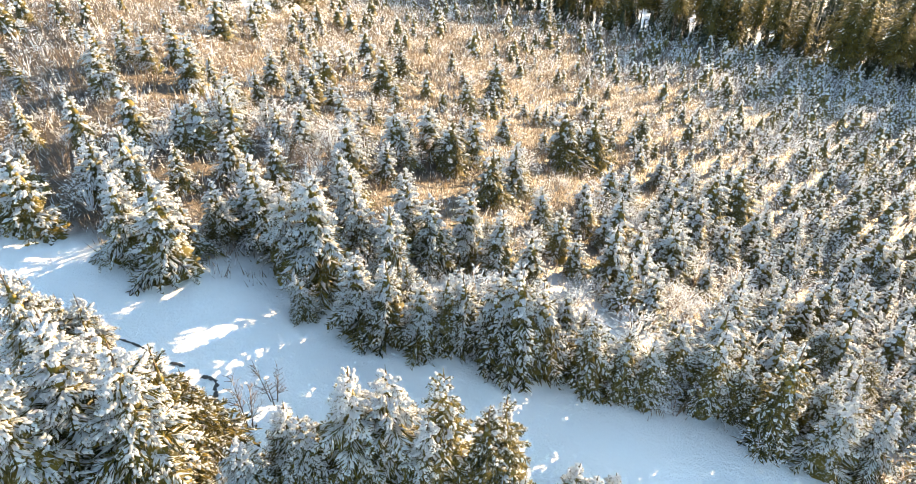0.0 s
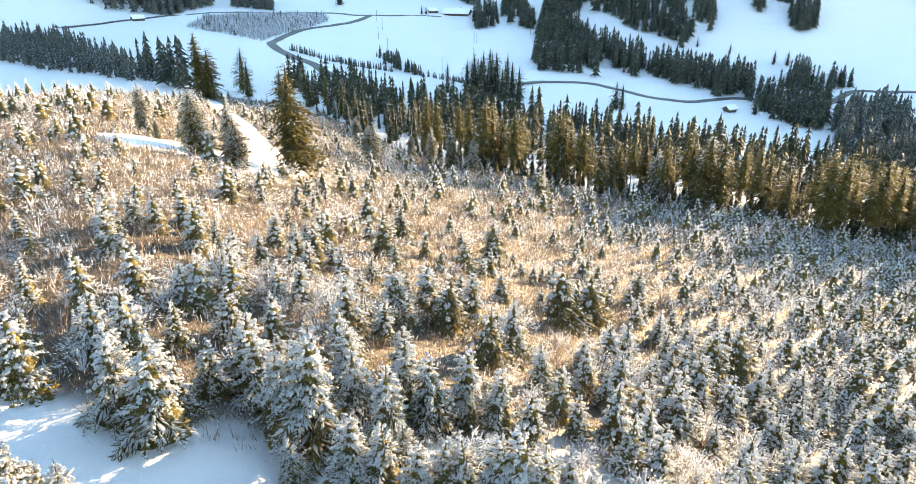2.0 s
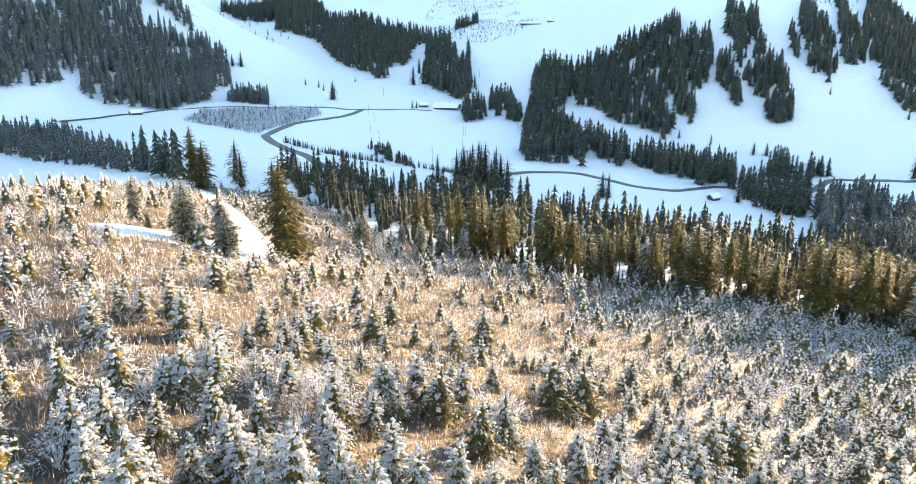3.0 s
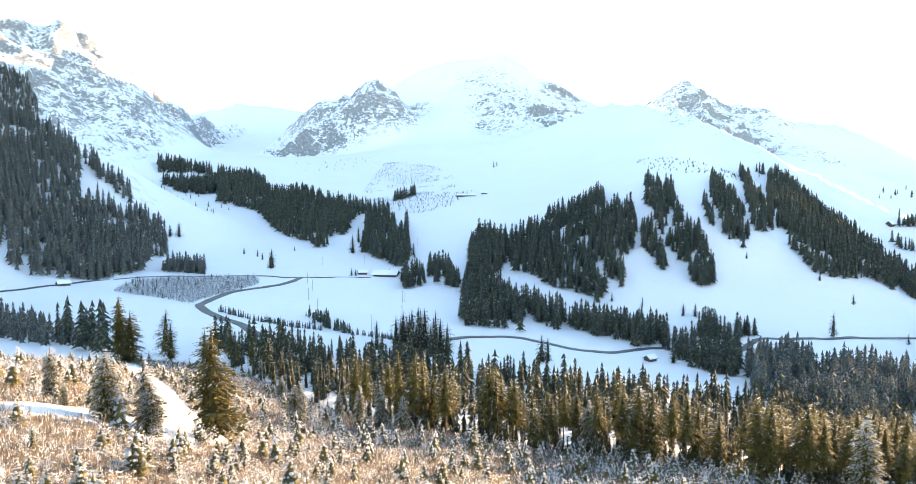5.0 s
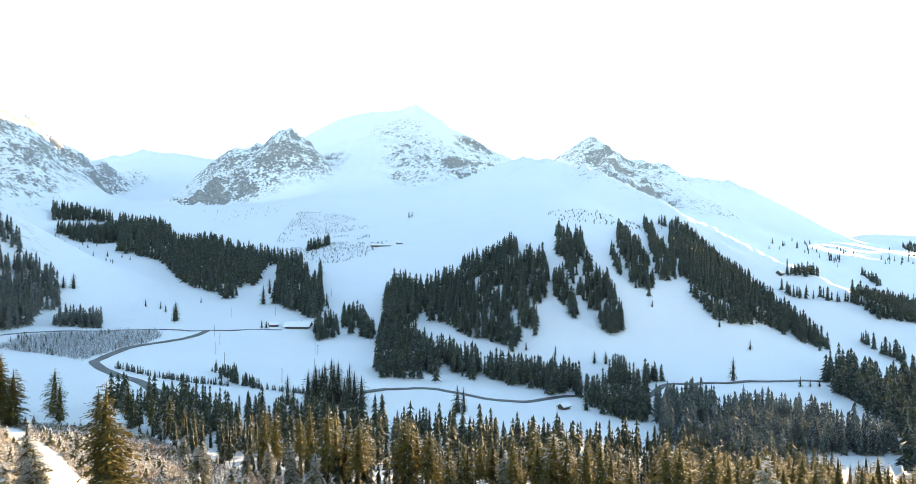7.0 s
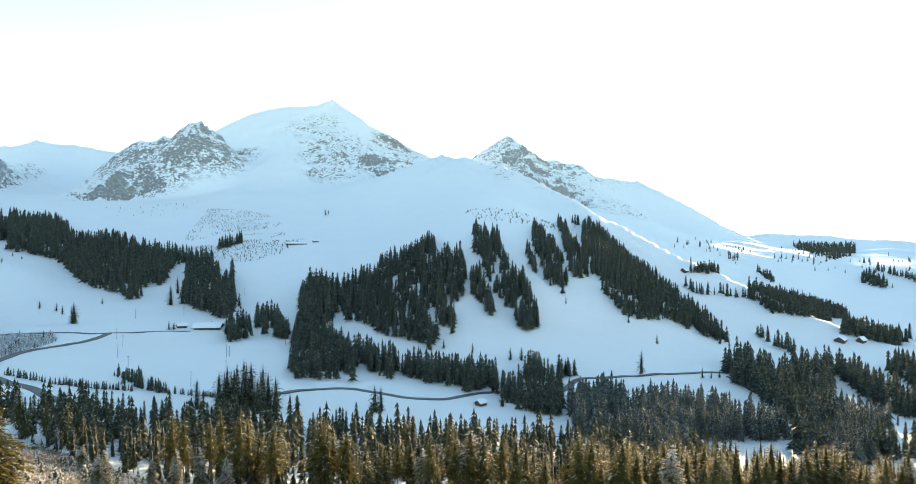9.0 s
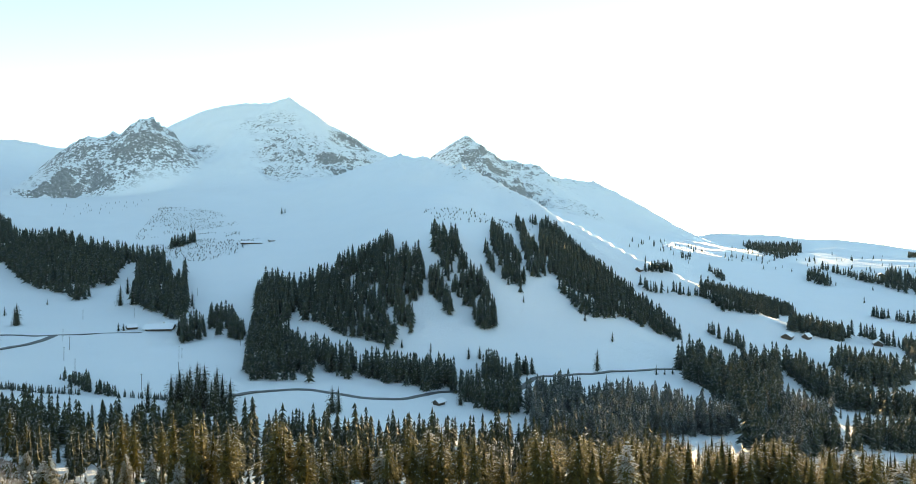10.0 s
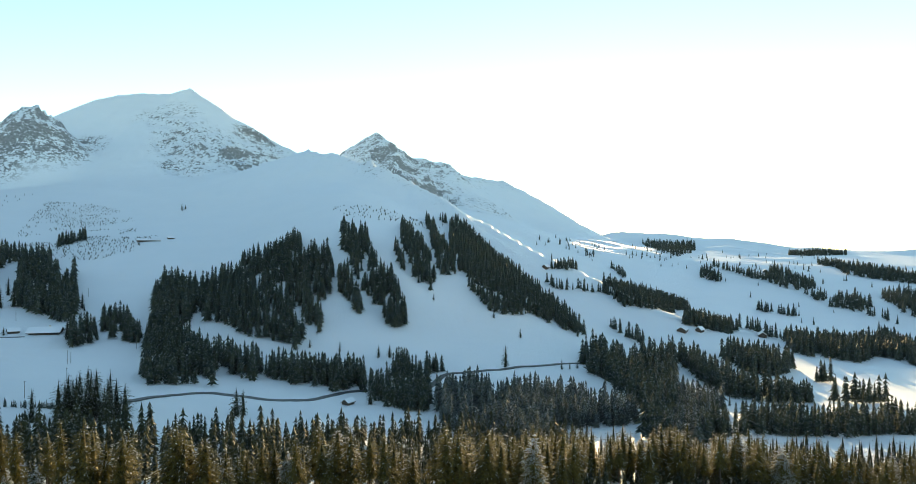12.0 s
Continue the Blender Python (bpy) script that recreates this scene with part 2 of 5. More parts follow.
RIDGES.append(([(9.5, 2500, 12.4), (10.4, 2470, 11.6), (11.9, 2440, 10.9), (13.1, 2420, 10.1), (14.3, 2390, 9.9), (15.0, 2370, 9.3), (16.7, 2330, 8.7), (17.6, 2300, 7.8)], 0.8, 16))
RIDGES.append(([(8.4, 2420, 11.2), (8.9, 2250, 9.3), (9.4, 2080, 7.2)], 1.1, 20))
RIDGES.append(([(10.2, 2350, 10.6), (10.8, 2180, 9.0), (11.5, 1990, 6.9)], 1.15, 26))
RIDGES.append(([(12.4, 2320, 9.6), (12.9, 2170, 8.5), (13.4, 2030, 7.0)], 1.15, 26))
RIDGES.append(([(14.4, 2300, 8.9), (14.9, 2180, 8.0), (15.3, 2080, 7.0)], 1.1, 22))
RIDGES.append(([(17.3, 2200, 7.0), (19.4, 1750, 8.4), (21.3, 1650, 8.0), (24.5, 1520, 7.0), (28.0, 1400, 5.6), (31.5, 1260, 3.6), (35.0, 1150, 0.6), (38.7, 1020, -3.4), (42.0, 900, -6.6)], 0.42, 6, 0.85))
RIDGES.append(([(21.2, 2720, 7.4), (22.4, 2710, 8.2), (23.65, 2700, 8.7), (24.4, 2680, 9.7), (24.8, 2680, 9.95), (25.4, 2685, 9.5), (26.8, 2700, 8.4), (27.8, 2710, 7.8), (28.8, 2720, 7.7), (30.0, 2730, 7.45)], 0.85, 15))
RIDGES.append(([(24.8, 2650, 9.6), (26.2, 2500, 7.6), (27.6, 2350, 5.6)], 1.0, 18))
RIDGES.append(([(28.6, 2690, 7.5), (30.2, 2550, 6.0), (31.8, 2400, 4.4)], 0.95, 18))
RIDGES.append(([(30.0, 2730, 7.4), (31.5, 2780, 6.5), (33.3, 2820, 6.1), (35.0, 2850, 6.05), (36.2, 2900, 5.4), (38.2, 2950, 4.3), (42.1, 3100, 1.7), (44.9, 3200, 1.3)], 0.6, 8))
RIDGES.append(([(44.9, 3300, 1.6), (50.4, 3450, 1.1), (54.3, 3500, 0.9), (57.5, 3550, -0.1), (59.1, 3500, 0.3), (62.0, 3600, -0.1), (66.0, 3600, 0.1), (76.0, 3600, 0.6)], 0.22, 6))
RIDGES.append(([(43.0, 2300, 0.6), (50.0, 2000, -1.2), (58.0, 1750, -3.0), (68.0, 1500, -4.8)], 0.24, 5))
RIDGES.append(([(53.0, 2900, 0.4), (60.0, 2600, -1.3), (70.0, 2300, -2.6)], 0.26, 6))
RIDGES.append(([(-48.0, 1700, 15.0), (-38.0, 1950, 14.0), (-26.0, 2150, 12.8), (-23.2, 2200, 13.1), (-21.3, 2300, 10.8), (-18.6, 2450, 8.9), (-16.0, 2600, 7.6), (-13.5, 2800, 6.4)], 1.0, 28))
RIDGES.append(([(-14.5, 3300, 7.2), (-11.0, 3250, 8.0), (-6.6, 3200, 7.7), (-1.0, 3100, 8.0)], 0.4, 6))
RIDGES.append(([(-60.0, 900, 12.0), (-44.0, 950, 9.0), (-34.0, 1000, 7.6), (-26.0, 1030, 6.0), (-22.5, 1000, 4.0), (-20.0, 940, 1.6), (-17.6, 860, -2.4)], 0.58, 5))
RIDGES.append(([(-22.5, 1500, 5.5), (-19.0, 1650, 5.2), (-16.5, 1700, 3.6)], 0.5, 14))

# rocky places: bearing, range, reach across and along, how craggy
CRAGS = [(8.3, 2300, 103, 116, 11), (10.4, 2100, 125, 159, 20), (13.3, 2036, 97, 125, 26), (15.3, 2276, 90, 108, 18), (9.7, 1940, 77, 92, 20), (15.7, 2188, 65, 92, 14), (-4.3, 2012, 140, 130, 18), (-0.6, 2068, 62, 102, 20), (-7.4, 1948, 87, 98, 22), (-5.5, 1940, 96, 81, 22), (1.3, 2108, 59, 90, 12), (25.1, 2564, 76, 147, 20)]
CRAGS += [(26.8, 2452, 97, 168, 22), (29.6, 2460, 122, 143, 20), (24.4, 1524, 38, 81, 20), (33.8, 2420, 96, 112, 14), (28.8, 2628, 104, 111, 18), (-23.9, 2060, 102, 210, 20), (-21.7, 2004, 60, 160, 18), (-24.9, 1876, 56, 124, 20), (-19.0, 1940, 58, 121, 20), (-20.6, 1884, 94, 82, 14), (-22.1, 1908, 85, 80, 16)]


def height(x, y, bare=False):
    """Ground level at plan points, or how craggy the ground is there."""
    x, y = np.asarray(x, float), np.asarray(y, float)
    r = np.hypot(x, y)
    z = base_height(x, y)
    wob = np.clip((r - 500) / 1500, 0, 1)
    wx, wy = x + 16 * wob * grain(x, y, 200, 3), y + 16 * wob * grain(x, y, 200, 4)
    rough = np.zeros_like(z)
    for line, fall, craggy, *lee in RIDGES:
        pts = [(rr * math.sin(radians(b)), rr * math.cos(radians(b)), rr * math.tan(radians(c))) for b, rr, c in line]
        best = np.full_like(z, -1e9)
        near = np.full_like(z, 1e9)
        for (x0, y0, z0), (x1, y1, z1) in zip(pts, pts[1:]):
            ux, uy = x1 - x0, y1 - y0
            s = np.clip(((wx - x0) * ux + (wy - y0) * uy) / (ux * ux + uy * uy), 0, 1)
            d = np.hypot(wx - x0 - s * ux, wy - y0 - s * uy)
            down = np.where(ux * (wy - y0) - uy * (wx - x0) > 0, lee[0], fall) if lee else fall
            top = z0 + s * (z1 - z0) - down * d * (1 - 0.00012 * np.minimum(d, 1200))
            best, near = np.maximum(best, top), np.minimum(near, d)
        soft = 8 + 0.012 * np.clip(r, 0, 2500)
        high = np.clip((best - z) / 60, -1, 1)
        z = np.where(best - z > soft, best, np.where(z - best > soft, z, np.maximum(z, best) + (soft - np.abs(z - best)) ** 2 / (4 * soft)))
        rough = np.maximum(rough, craggy * np.clip(high, 0, 1) * np.exp(-(near / (9 * craggy + 30)) ** 2))
    for zone_bearing, zone_range, across, deep, strength in CRAGS:
        zb = radians(zone_bearing)
        u, v = x * math.cos(zb) - y * math.sin(zb), x * math.sin(zb) + y * math.cos(zb) - zone_range
        rough = np.maximum(rough, strength * np.exp(-((u / across) ** 2 + (v / deep) ** 2) ** 2))
    if bare:
        return rough
    cr = crags(x, y, 110, 11, 6) - 0.56
    z = z + rough * cr * 3.0 * np.clip(r / 1500, 0, 1)
    z = z + np.clip((r - 350) / 900, 0, 1) * (3.5 * grain(x, y, 140, 5) + 1.2 * grain(x, y, 45, 6))
    z = z + np.clip(r / 60, 0.25, 1) * (0.45 * grain(x, y, 17, 7) + 0.16 * grain(x, y, 5, 8))
    return z + EYE
# ---- plan outlines on the near slope, in metres ----
TRACK = [(-40, 36), (-30, 31), (-24.5, 28.9), (-20.8, 28.1), (-16.1, 25.6), (-12.8, 25.8), (-8.5, 25.9), (-5.6, 24.0), (-4.0, 22.9), (-0.9, 22.5), (3.4, 22.0), (8.4, 21.3), (13.4, 19.8), (16.1, 18.9), (30, 12), (24, 8), (5.5, 16.4), (3.0, 17.0), (-2.0, 17.6), (-5.7, 18.4), (-8.2, 17.6), (-10.0, 17.6), (-12.1, 19.3), (-15.8, 21.2), (-19.2, 23.6), (-22.8, 26.0), (-30, 28), (-40, 32)]
LANE = [(-95, 255), (-86, 245), (-68, 208), (-54, 180), (-37.5, 139.5), (-29, 125.7), (-25, 108), (-28.2, 96.0), (-44, 85), (-50, 92), (-38, 112), (-42.1, 131.0), (-66.5, 186.3)]
BENCH = [(-75, 52), (-30, 32), (-14, 27), (-4, 23.5), (14, 20.5), (26, 16), (75, 25), (150, 80), (160, 150), (125, 156), (98, 142), (72, 150), (38, 162), (8, 172), (-8, 186), (-22, 205), (-45, 245), (-70, 262), (-92, 262), (-100, 240), (-110, 200), (-115, 120)]


def inside(px, py, poly):
    """Which plan points lie in a polygon."""
    ok = np.zeros(len(px), bool)
    for (x0, y0), (x1, y1) in zip(poly, poly[1:] + poly[:1]):
        cut = (y0 > py) != (y1 > py)
        ok ^= cut & (px < (x1 - x0) * (py - y0) / (y1 - y0 if y1 != y0 else 1e-9) + x0)
    return ok


def open_ground(x, y):
    return inside(x, y, TRACK) | inside(x, y, LANE)


# ---- the ground, one sheet ----
def sheet(name, verts, faces, mat, smooth=True):
    me = bpy.data.meshes.new(name)
    me.from_pydata(verts, [], faces)
    me.materials.append(mat)
    if smooth:
        me.shade_smooth()
    return new(name, me)


def build_terrain():
    bear = np.radians(np.concatenate([np.arange(-46, -30, 0.6), np.arange(-30, -12, 0.3), np.arange(-12, 33, 0.2), np.arange(33, 80, 0.45), np.arange(80, 314, 3.0)]))
    rows, r = [], 2.0
    while r < 4680:
        rows.append(r)
        r += min(0.02 * r + 0.1, 10.0 if 1800 < r < 2800 else 18.0 if 900 < r < 1900 else 40.0)
    rr = np.array(rows)
    R, B = np.meshgrid(rr, bear, indexing="ij")
    X, Y = R * np.sin(B), R * np.cos(B)
    Z = height(X, Y)
    nr, nb = X.shape
    co = np.stack([X, Y, Z], 2).reshape(-1, 3)
    co = np.vstack([co, [[0, 0, float(height(0.0, 0.5))]]])
    a = np.arange(nr * nb).reshape(nr, nb)
    b = np.roll(a, -1, axis=1)
    quads = np.stack([a[:-1], a[1:], b[1:], b[:-1]], 2).reshape(-1, 4)
    hub = len(co) - 1
    quads_n = len(quads)
    tris = np.stack([np.full(nb, hub), a[0], b[0]], 1)
    me = bpy.data.meshes.new("ground")
    me.vertices.add(len(co))
    me.vertices.foreach_set("co", co.ravel())
    loops = np.concatenate([quads.ravel(), tris.ravel()])
    me.loops.add(len(loops))
    me.loops.foreach_set("vertex_index", loops.astype(np.int32))
    me.polygons.add(quads_n + len(tris))
    me.polygons.foreach_set("loop_start", np.concatenate([np.arange(quads_n) * 4, quads_n * 4 + np.arange(len(tris)) * 3]).astype(np.int32))
    me.update(calc_edges=True)
    me.validate()
    heath = np.zeros(len(co))
    for dx, dy in ((0, 0), (0.8, 0.3), (-0.7, 0.5), (0.2, -0.9), (-0.3, 1.2)):
        heath += 0.2 * (inside(co[:, 0] + dx, co[:, 1] + dy, BENCH) & ~open_ground(co[:, 0] + dx, co[:, 1] + dy))
    heath = (heath * np.clip((np.hypot(co[:, 0], co[:, 1]) - 27) / 9, 0.15, 1)).astype(np.float32)
    me.attributes.new("heath", "FLOAT", "POINT").data.foreach_set("value", heath)
    crag = np.clip(height(co[:, 0], co[:, 1], True) / 18.0, 0, 1.2).astype(np.float32)
    me.attributes.new("crag", "FLOAT", "POINT").data.foreach_set("value", crag)
    me.materials.append(ground_mat)
    me.shade_smooth()
    return tagged(new("ground", me), "snow-covered alpine hillside, valley floor and rocky mountains", "ground", kind="structure")


ground = build_terrain()
# ---- trees ----
def scatter(poly, spacing, seed, keep=1.0):
    """Jittered plan points inside a polygon."""
    g = np.random.default_rng(seed)
    p = np.array(poly)
    lo, hi = p.min(0), p.max(0)
    gx, gy = np.meshgrid(np.arange(lo[0], hi[0], spacing), np.arange(lo[1], hi[1], spacing))
    gx = gx.ravel() + g.uniform(-0.48, 0.48, gx.size) * spacing
    gy = gy.ravel() + g.uniform(-0.48, 0.48, gy.size) * spacing
    ok = inside(gx, gy, poly) & (g.random(gx.size) < keep)
    return gx[ok], gy[ok]


def tri_mesh(name, co, tri, mat, smooth=False):
    co, tri = np.asarray(co, float), np.asarray(tri, np.int32)
    me = bpy.data.meshes.new(name)
    me.vertices.add(len(co))
    me.vertices.foreach_set("co", co.ravel())
    me.loops.add(tri.size)
    me.loops.foreach_set("vertex_index", tri.ravel())
    me.polygons.add(len(tri))
    me.polygons.foreach_set("loop_start", (np.arange(len(tri)) * 3).astype(np.int32))
    me.update(calc_edges=True)
    me.materials.append(mat)
    if smooth:
        me.shade_smooth()
    return me


class Soup:
    """Points and triangles gathered for one mesh."""

    def __init__(self):
        self.v, self.f = [], []

    def tris(self, pts, faces):
        k = len(self.v)
        self.v.extend(pts)
        self.f.extend((a + k, b + k, c + k) for a, b, c in faces)

    def arrays(self):
        return np.array([tuple(p) for p in self.v], float), np.array(self.f, np.int32)


def taper(soup, line, r0, r1, sides=6):
    """A tapered, slightly crooked stem along a line of points."""
    n = len(line)
    pts, faces = [], []
    for i, p in enumerate(line):
        r = r0 + (r1 - r0) * i / (n - 1)
        for k in range(sides):
            a = 2 * math.pi * k / sides
            pts.append((p[0] + r * math.cos(a), p[1] + r * math.sin(a), p[2]))
    for i in range(n - 1):
        for k in range(sides):
            a, b = i * sides + k, i * sides + (k + 1) % sides
            faces += [(a, b, b + sides), (a, b + sides, a + sides)]
    soup.tris(pts, faces)


def core(green, g, tall, low, wide, top=0.72, tiers=6):
    """The dense dark inside of a crown: ragged skirts round the stem."""
    for k in range(tiers):
        t = k / tiers
        z0 = tall * (low + (top - low) * t)
        rad = tall * wide * (1 - t) ** 0.8
        pts, n = [], 7
        for i in range(n):
            a = 6.28 * (i + g.uniform(-0.3, 0.3)) / n
            q = rad * g.uniform(0.75, 1.2)
            pts.append((q * math.cos(a), q * math.sin(a), z0 - tall * g.uniform(0.0, 0.05)))
        pts.append((0, 0, min(z0 + tall * 0.2, tall * 0.99)))
        green.tris(pts, [(i, (i + 1) % n, n) for i in range(n)])


def drape(snow, g, e, f, q):
    """A slim heap of snow lying along a twig from e to f."""
    way = f - e
    across = Vector((-way.y, way.x, g.uniform(-0.3, 0.3) * q)).normalized() * q
    c = e.lerp(f, g.uniform(0.3, 0.7))
    lift = Vector((0, 0, q * g.uniform(1.0, 1.7)))
    snow.tris([e, c + across * g.uniform(0.6, 1.4), f, c - across * g.uniform(0.6, 1.4), c + lift], [(0, 1, 4), (1, 2, 4), (2, 3, 4), (3, 0, 4)])


def branch(green, snow, g, root, turn, length, rise, droop, twigs, cover, blade, heap, hang=0.3):
    """One spruce bough: a flat fan of needle twigs along a drooping rib, snow lying along twigs and rib."""
    out = Vector((math.cos(turn), math.sin(turn), 0))
    side = Vector((-out.y, out.x, 0))
    bend = g.uniform(-0.2, 0.2)

    def rib(s):
        return root + out * (length * s) + side * (length * bend * s * s) + Vector((0, 0, length * (rise * s - droop * s * s)))
    p0, p1, p2 = rib(0.08), rib(0.55), rib(1.0)
    t = 0.03 * length + 0.012
    green.tris([p0 - side * t, p0 + side * t, p1 + side * t, p1 - side * t, p2], [(0, 1, 2), (0, 2, 3), (3, 2, 4)])
    for sgn in (-1, 1):
        for k in range(twigs):
            s = 0.16 + 0.8 * (k + g.uniform(0.1, 0.9)) / twigs
            w = (0.5 * length * (1.12 - s) * min(1.0, 0.45 + 2 * s) + 0.05) * g.uniform(0.75, 1.25)
            way = (side * (sgn * g.uniform(0.5, 0.85)) + out * g.uniform(0.5, 0.95) - Vector((0, 0, hang * g.uniform(0.1, 1.9)))).normalized()
            a = rib(s)
            tip = a + way * w
            m = a.lerp(tip, 0.4)
            wide = (way.cross(Vector((g.uniform(-0.4, 0.4), g.uniform(-0.4, 0.4), 1)))).normalized() * (blade * length * g.uniform(0.7, 1.3))
            green.tris([a, m + wide, tip, m - wide], [(0, 1, 2), (0, 2, 3)])
            if g.random() < cover:
                lift = Vector((0, 0, 0.2 * heap))
                drape(snow, g, a.lerp(tip, g.uniform(-0.1, 0.3)) + lift, a.lerp(tip, g.uniform(0.6, 1.0)) + lift, heap * g.uniform(0.6, 1.4))
    if g.random() < cover:
        drape(snow, g, rib(g.uniform(0.2, 0.5)), rib(g.uniform(0.8, 1.0)), heap * g.uniform(0.9, 1.6))


def young_spruce_shape(seed, tall=6.0, whorls=14, per=7, twigs=7, cover=0.8, girth=0.36, blade=0.045, heap=0.08):
    """A young spruce clothed to the ground: stem, boughs and snow as three gathered shapes."""
    g = np.random.default_rng(seed)
    stem, green, snow = Soup(), Soup(), Soup()
    taper(stem, [(0, 0, -0.5), (g.uniform(-0.05, 0.05), 0.02, tall * 0.5), (0, 0, tall * 0.99)], 0.016 * tall, 0.004 * tall, 6)
    lobes = g.uniform(0, 6.28, 3)
    for k in range(whorls):
        t = (k + 0.3) / whorls
        z = tall * (0.06 + 0.92 * t)
        for i in range(per if t < 0.8 else max(3, per - 3)):
            zz = z + g.uniform(-0.6, 0.6) * tall / whorls
            turn = 2 * math.pi * (i + 0.5 * (k % 2)) / per + g.uniform(-0.45, 0.45)
            bulge = 1 + 0.2 * math.sin(turn + lobes[0] + 3 * t) + 0.14 * math.sin(2 * turn + lobes[1] - 7 * t)
            far = tall * girth * max(0.02, 1.0 - zz / tall) ** 0.85 * bulge * g.uniform(0.55, 1.2) + 0.02 * tall
            branch(green, snow, g, Vector((0, 0, zz)), turn, far, 0.6 * t + 0.02 + g.uniform(-0.14, 0.14), 0.62 - 0.35 * t, twigs if t < 0.7 else max(1, twigs - 2), cover * (0.8 + 0.35 * t) * g.uniform(0.5, 1.4), blade, heap)
    taper(green, [(0, 0, tall * 0.9), (0.01, 0, tall * 1.03)], 0.03, 0.008, 4)
    core(green, g, tall, 0.05, girth * 0.62, 0.82, 8)
    return stem, green, snow


def old_spruce_shape(seed, tall=22.0, bare=0.3, whorls=20, per=6, cover=0.12, girth=0.15, twigs=3, heap=0.17):
    """A tall spruce of a stand's edge: bare lower stem with dead stubs, then a ragged crown."""
    g = np.random.default_rng(seed)
    stem, green, snow = Soup(), Soup(), Soup()
    taper(stem, [(0, 0, -1.0), (g.uniform(-0.2, 0.2), g.uniform(-0.2, 0.2), tall * 0.5), (0, 0, tall * 0.97)], 0.011 * tall, 0.03, 7)
    for k in range(9):
        z, a = tall * bare * g.uniform(0.35, 1.0), g.uniform(0, 6.28)
        q = g.uniform(0.8, 1.8)
        stem.tris([(0.1, 0, z), (-0.1, 0, z + 0.05), (q * math.cos(a), q * math.sin(a), z - 0.4 * q)], [(0, 1, 2)])
    lobes = g.uniform(0, 6.28, 3)
    for k in range(whorls):
        t = k / (whorls - 1)
        z = tall * (bare + (0.985 - bare) * t)
        for i in range(per if t < 0.85 else 4):
            zz = z + g.uniform(-0.6, 0.6) * tall / whorls
            turn = 2 * math.pi * (i + 0.5 * (k % 2)) / per + g.uniform(-0.5, 0.5)
            bulge = 1 + 0.2 * math.sin(turn + lobes[0] + 4 * t) + 0.15 * math.sin(2 * turn + lobes[1] - 9 * t)
            far = tall * girth * max(0.0, 1.01 - t) ** 0.52 * (0.6 + 0.4 * min(1, 6 * t)) * bulge * g.uniform(0.5, 1.25) + 0.014 * tall
            branch(green, snow, g, Vector((0, 0, zz)), turn, far, 0.3 * t - 0.05 + g.uniform(-0.12, 0.12), 0.55 - 0.3 * t, twigs if t < 0.8 else max(1, twigs - 1), cover * g.uniform(0.2, 1.8), 0.05 if twigs > 3 else 0.075, heap)
    taper(green, [(0, 0, tall * 0.93), (0, 0, tall * 1.01)], 0.09, 0.02, 4)
    core(green, g, tall, bare + 0.02, girth * 0.42, 0.93, 14)
    return stem, green, snow


def tree_thing(name, label, category, group, shape, needle):
    """A tree as a thing: stem, boughs and the snow on them."""
    root = tagged(new(name), label, category, group)
    for part_name, soup, mat in (("trunk", shape[0], bark_mat), ("crown", shape[1], needle), ("crown_snow", shape[2], snow_mat)):
        co, tri = soup.arrays()
        if len(tri):
            ob = new(part_name, tri_mesh(part_name, co, tri, mat, part_name == "crown_snow"))
            ob.parent = root
            if part_name == "crown_snow":
                tagged(ob, kind="stuff")
    return root


def far_spruce_shape(seed, tiers=8, sides=5, girth=0.155):
    """Unit-high distant spruce: ragged skirts of boughs round a stem."""
    g = np.random.default_rng(seed)
    v, f = [], []
    slim = g.uniform(0.85, 1.15)
    for k in range(tiers):
        t = k / tiers
        rad = slim * (girth * (1 - t) ** 0.62 + 0.016) * g.uniform(0.75, 1.2)
        z0 = 0.07 + 0.84 * t + g.uniform(-0.02, 0.02)
        z1 = z0 + 1.6 / tiers * (1 - 0.45 * t)
        base, turn = len(v), g.uniform(0, 6.28)
        for i in range(2 * sides):
            a = turn + math.pi * i / sides + g.uniform(-0.2, 0.2)
            q = rad * (g.uniform(0.8, 1.45) if i % 2 == 0 else g.uniform(0.35, 0.6))
            v.append((q * math.cos(a), q * math.sin(a), z0 + (g.uniform(-0.055, -0.005) if i % 2 == 0 else 0.03)))
        v.append((g.uniform(-0.006, 0.006), g.uniform(-0.006, 0.006), min(z1, 1.0) if k < tiers - 1 else 1.0))
        tip = len(v) - 1
        for i in range(2 * sides):
            f.append((base + i, base + (i + 1) % (2 * sides), tip))
    return np.array(v), np.array(f)


FAR_SHAPES = [far_spruce_shape(s, 7, 4, 0.15) for s in range(9)]
FINE_SHAPES = [far_spruce_shape(s + 20, 10, 5, 0.16) for s in range(9)]


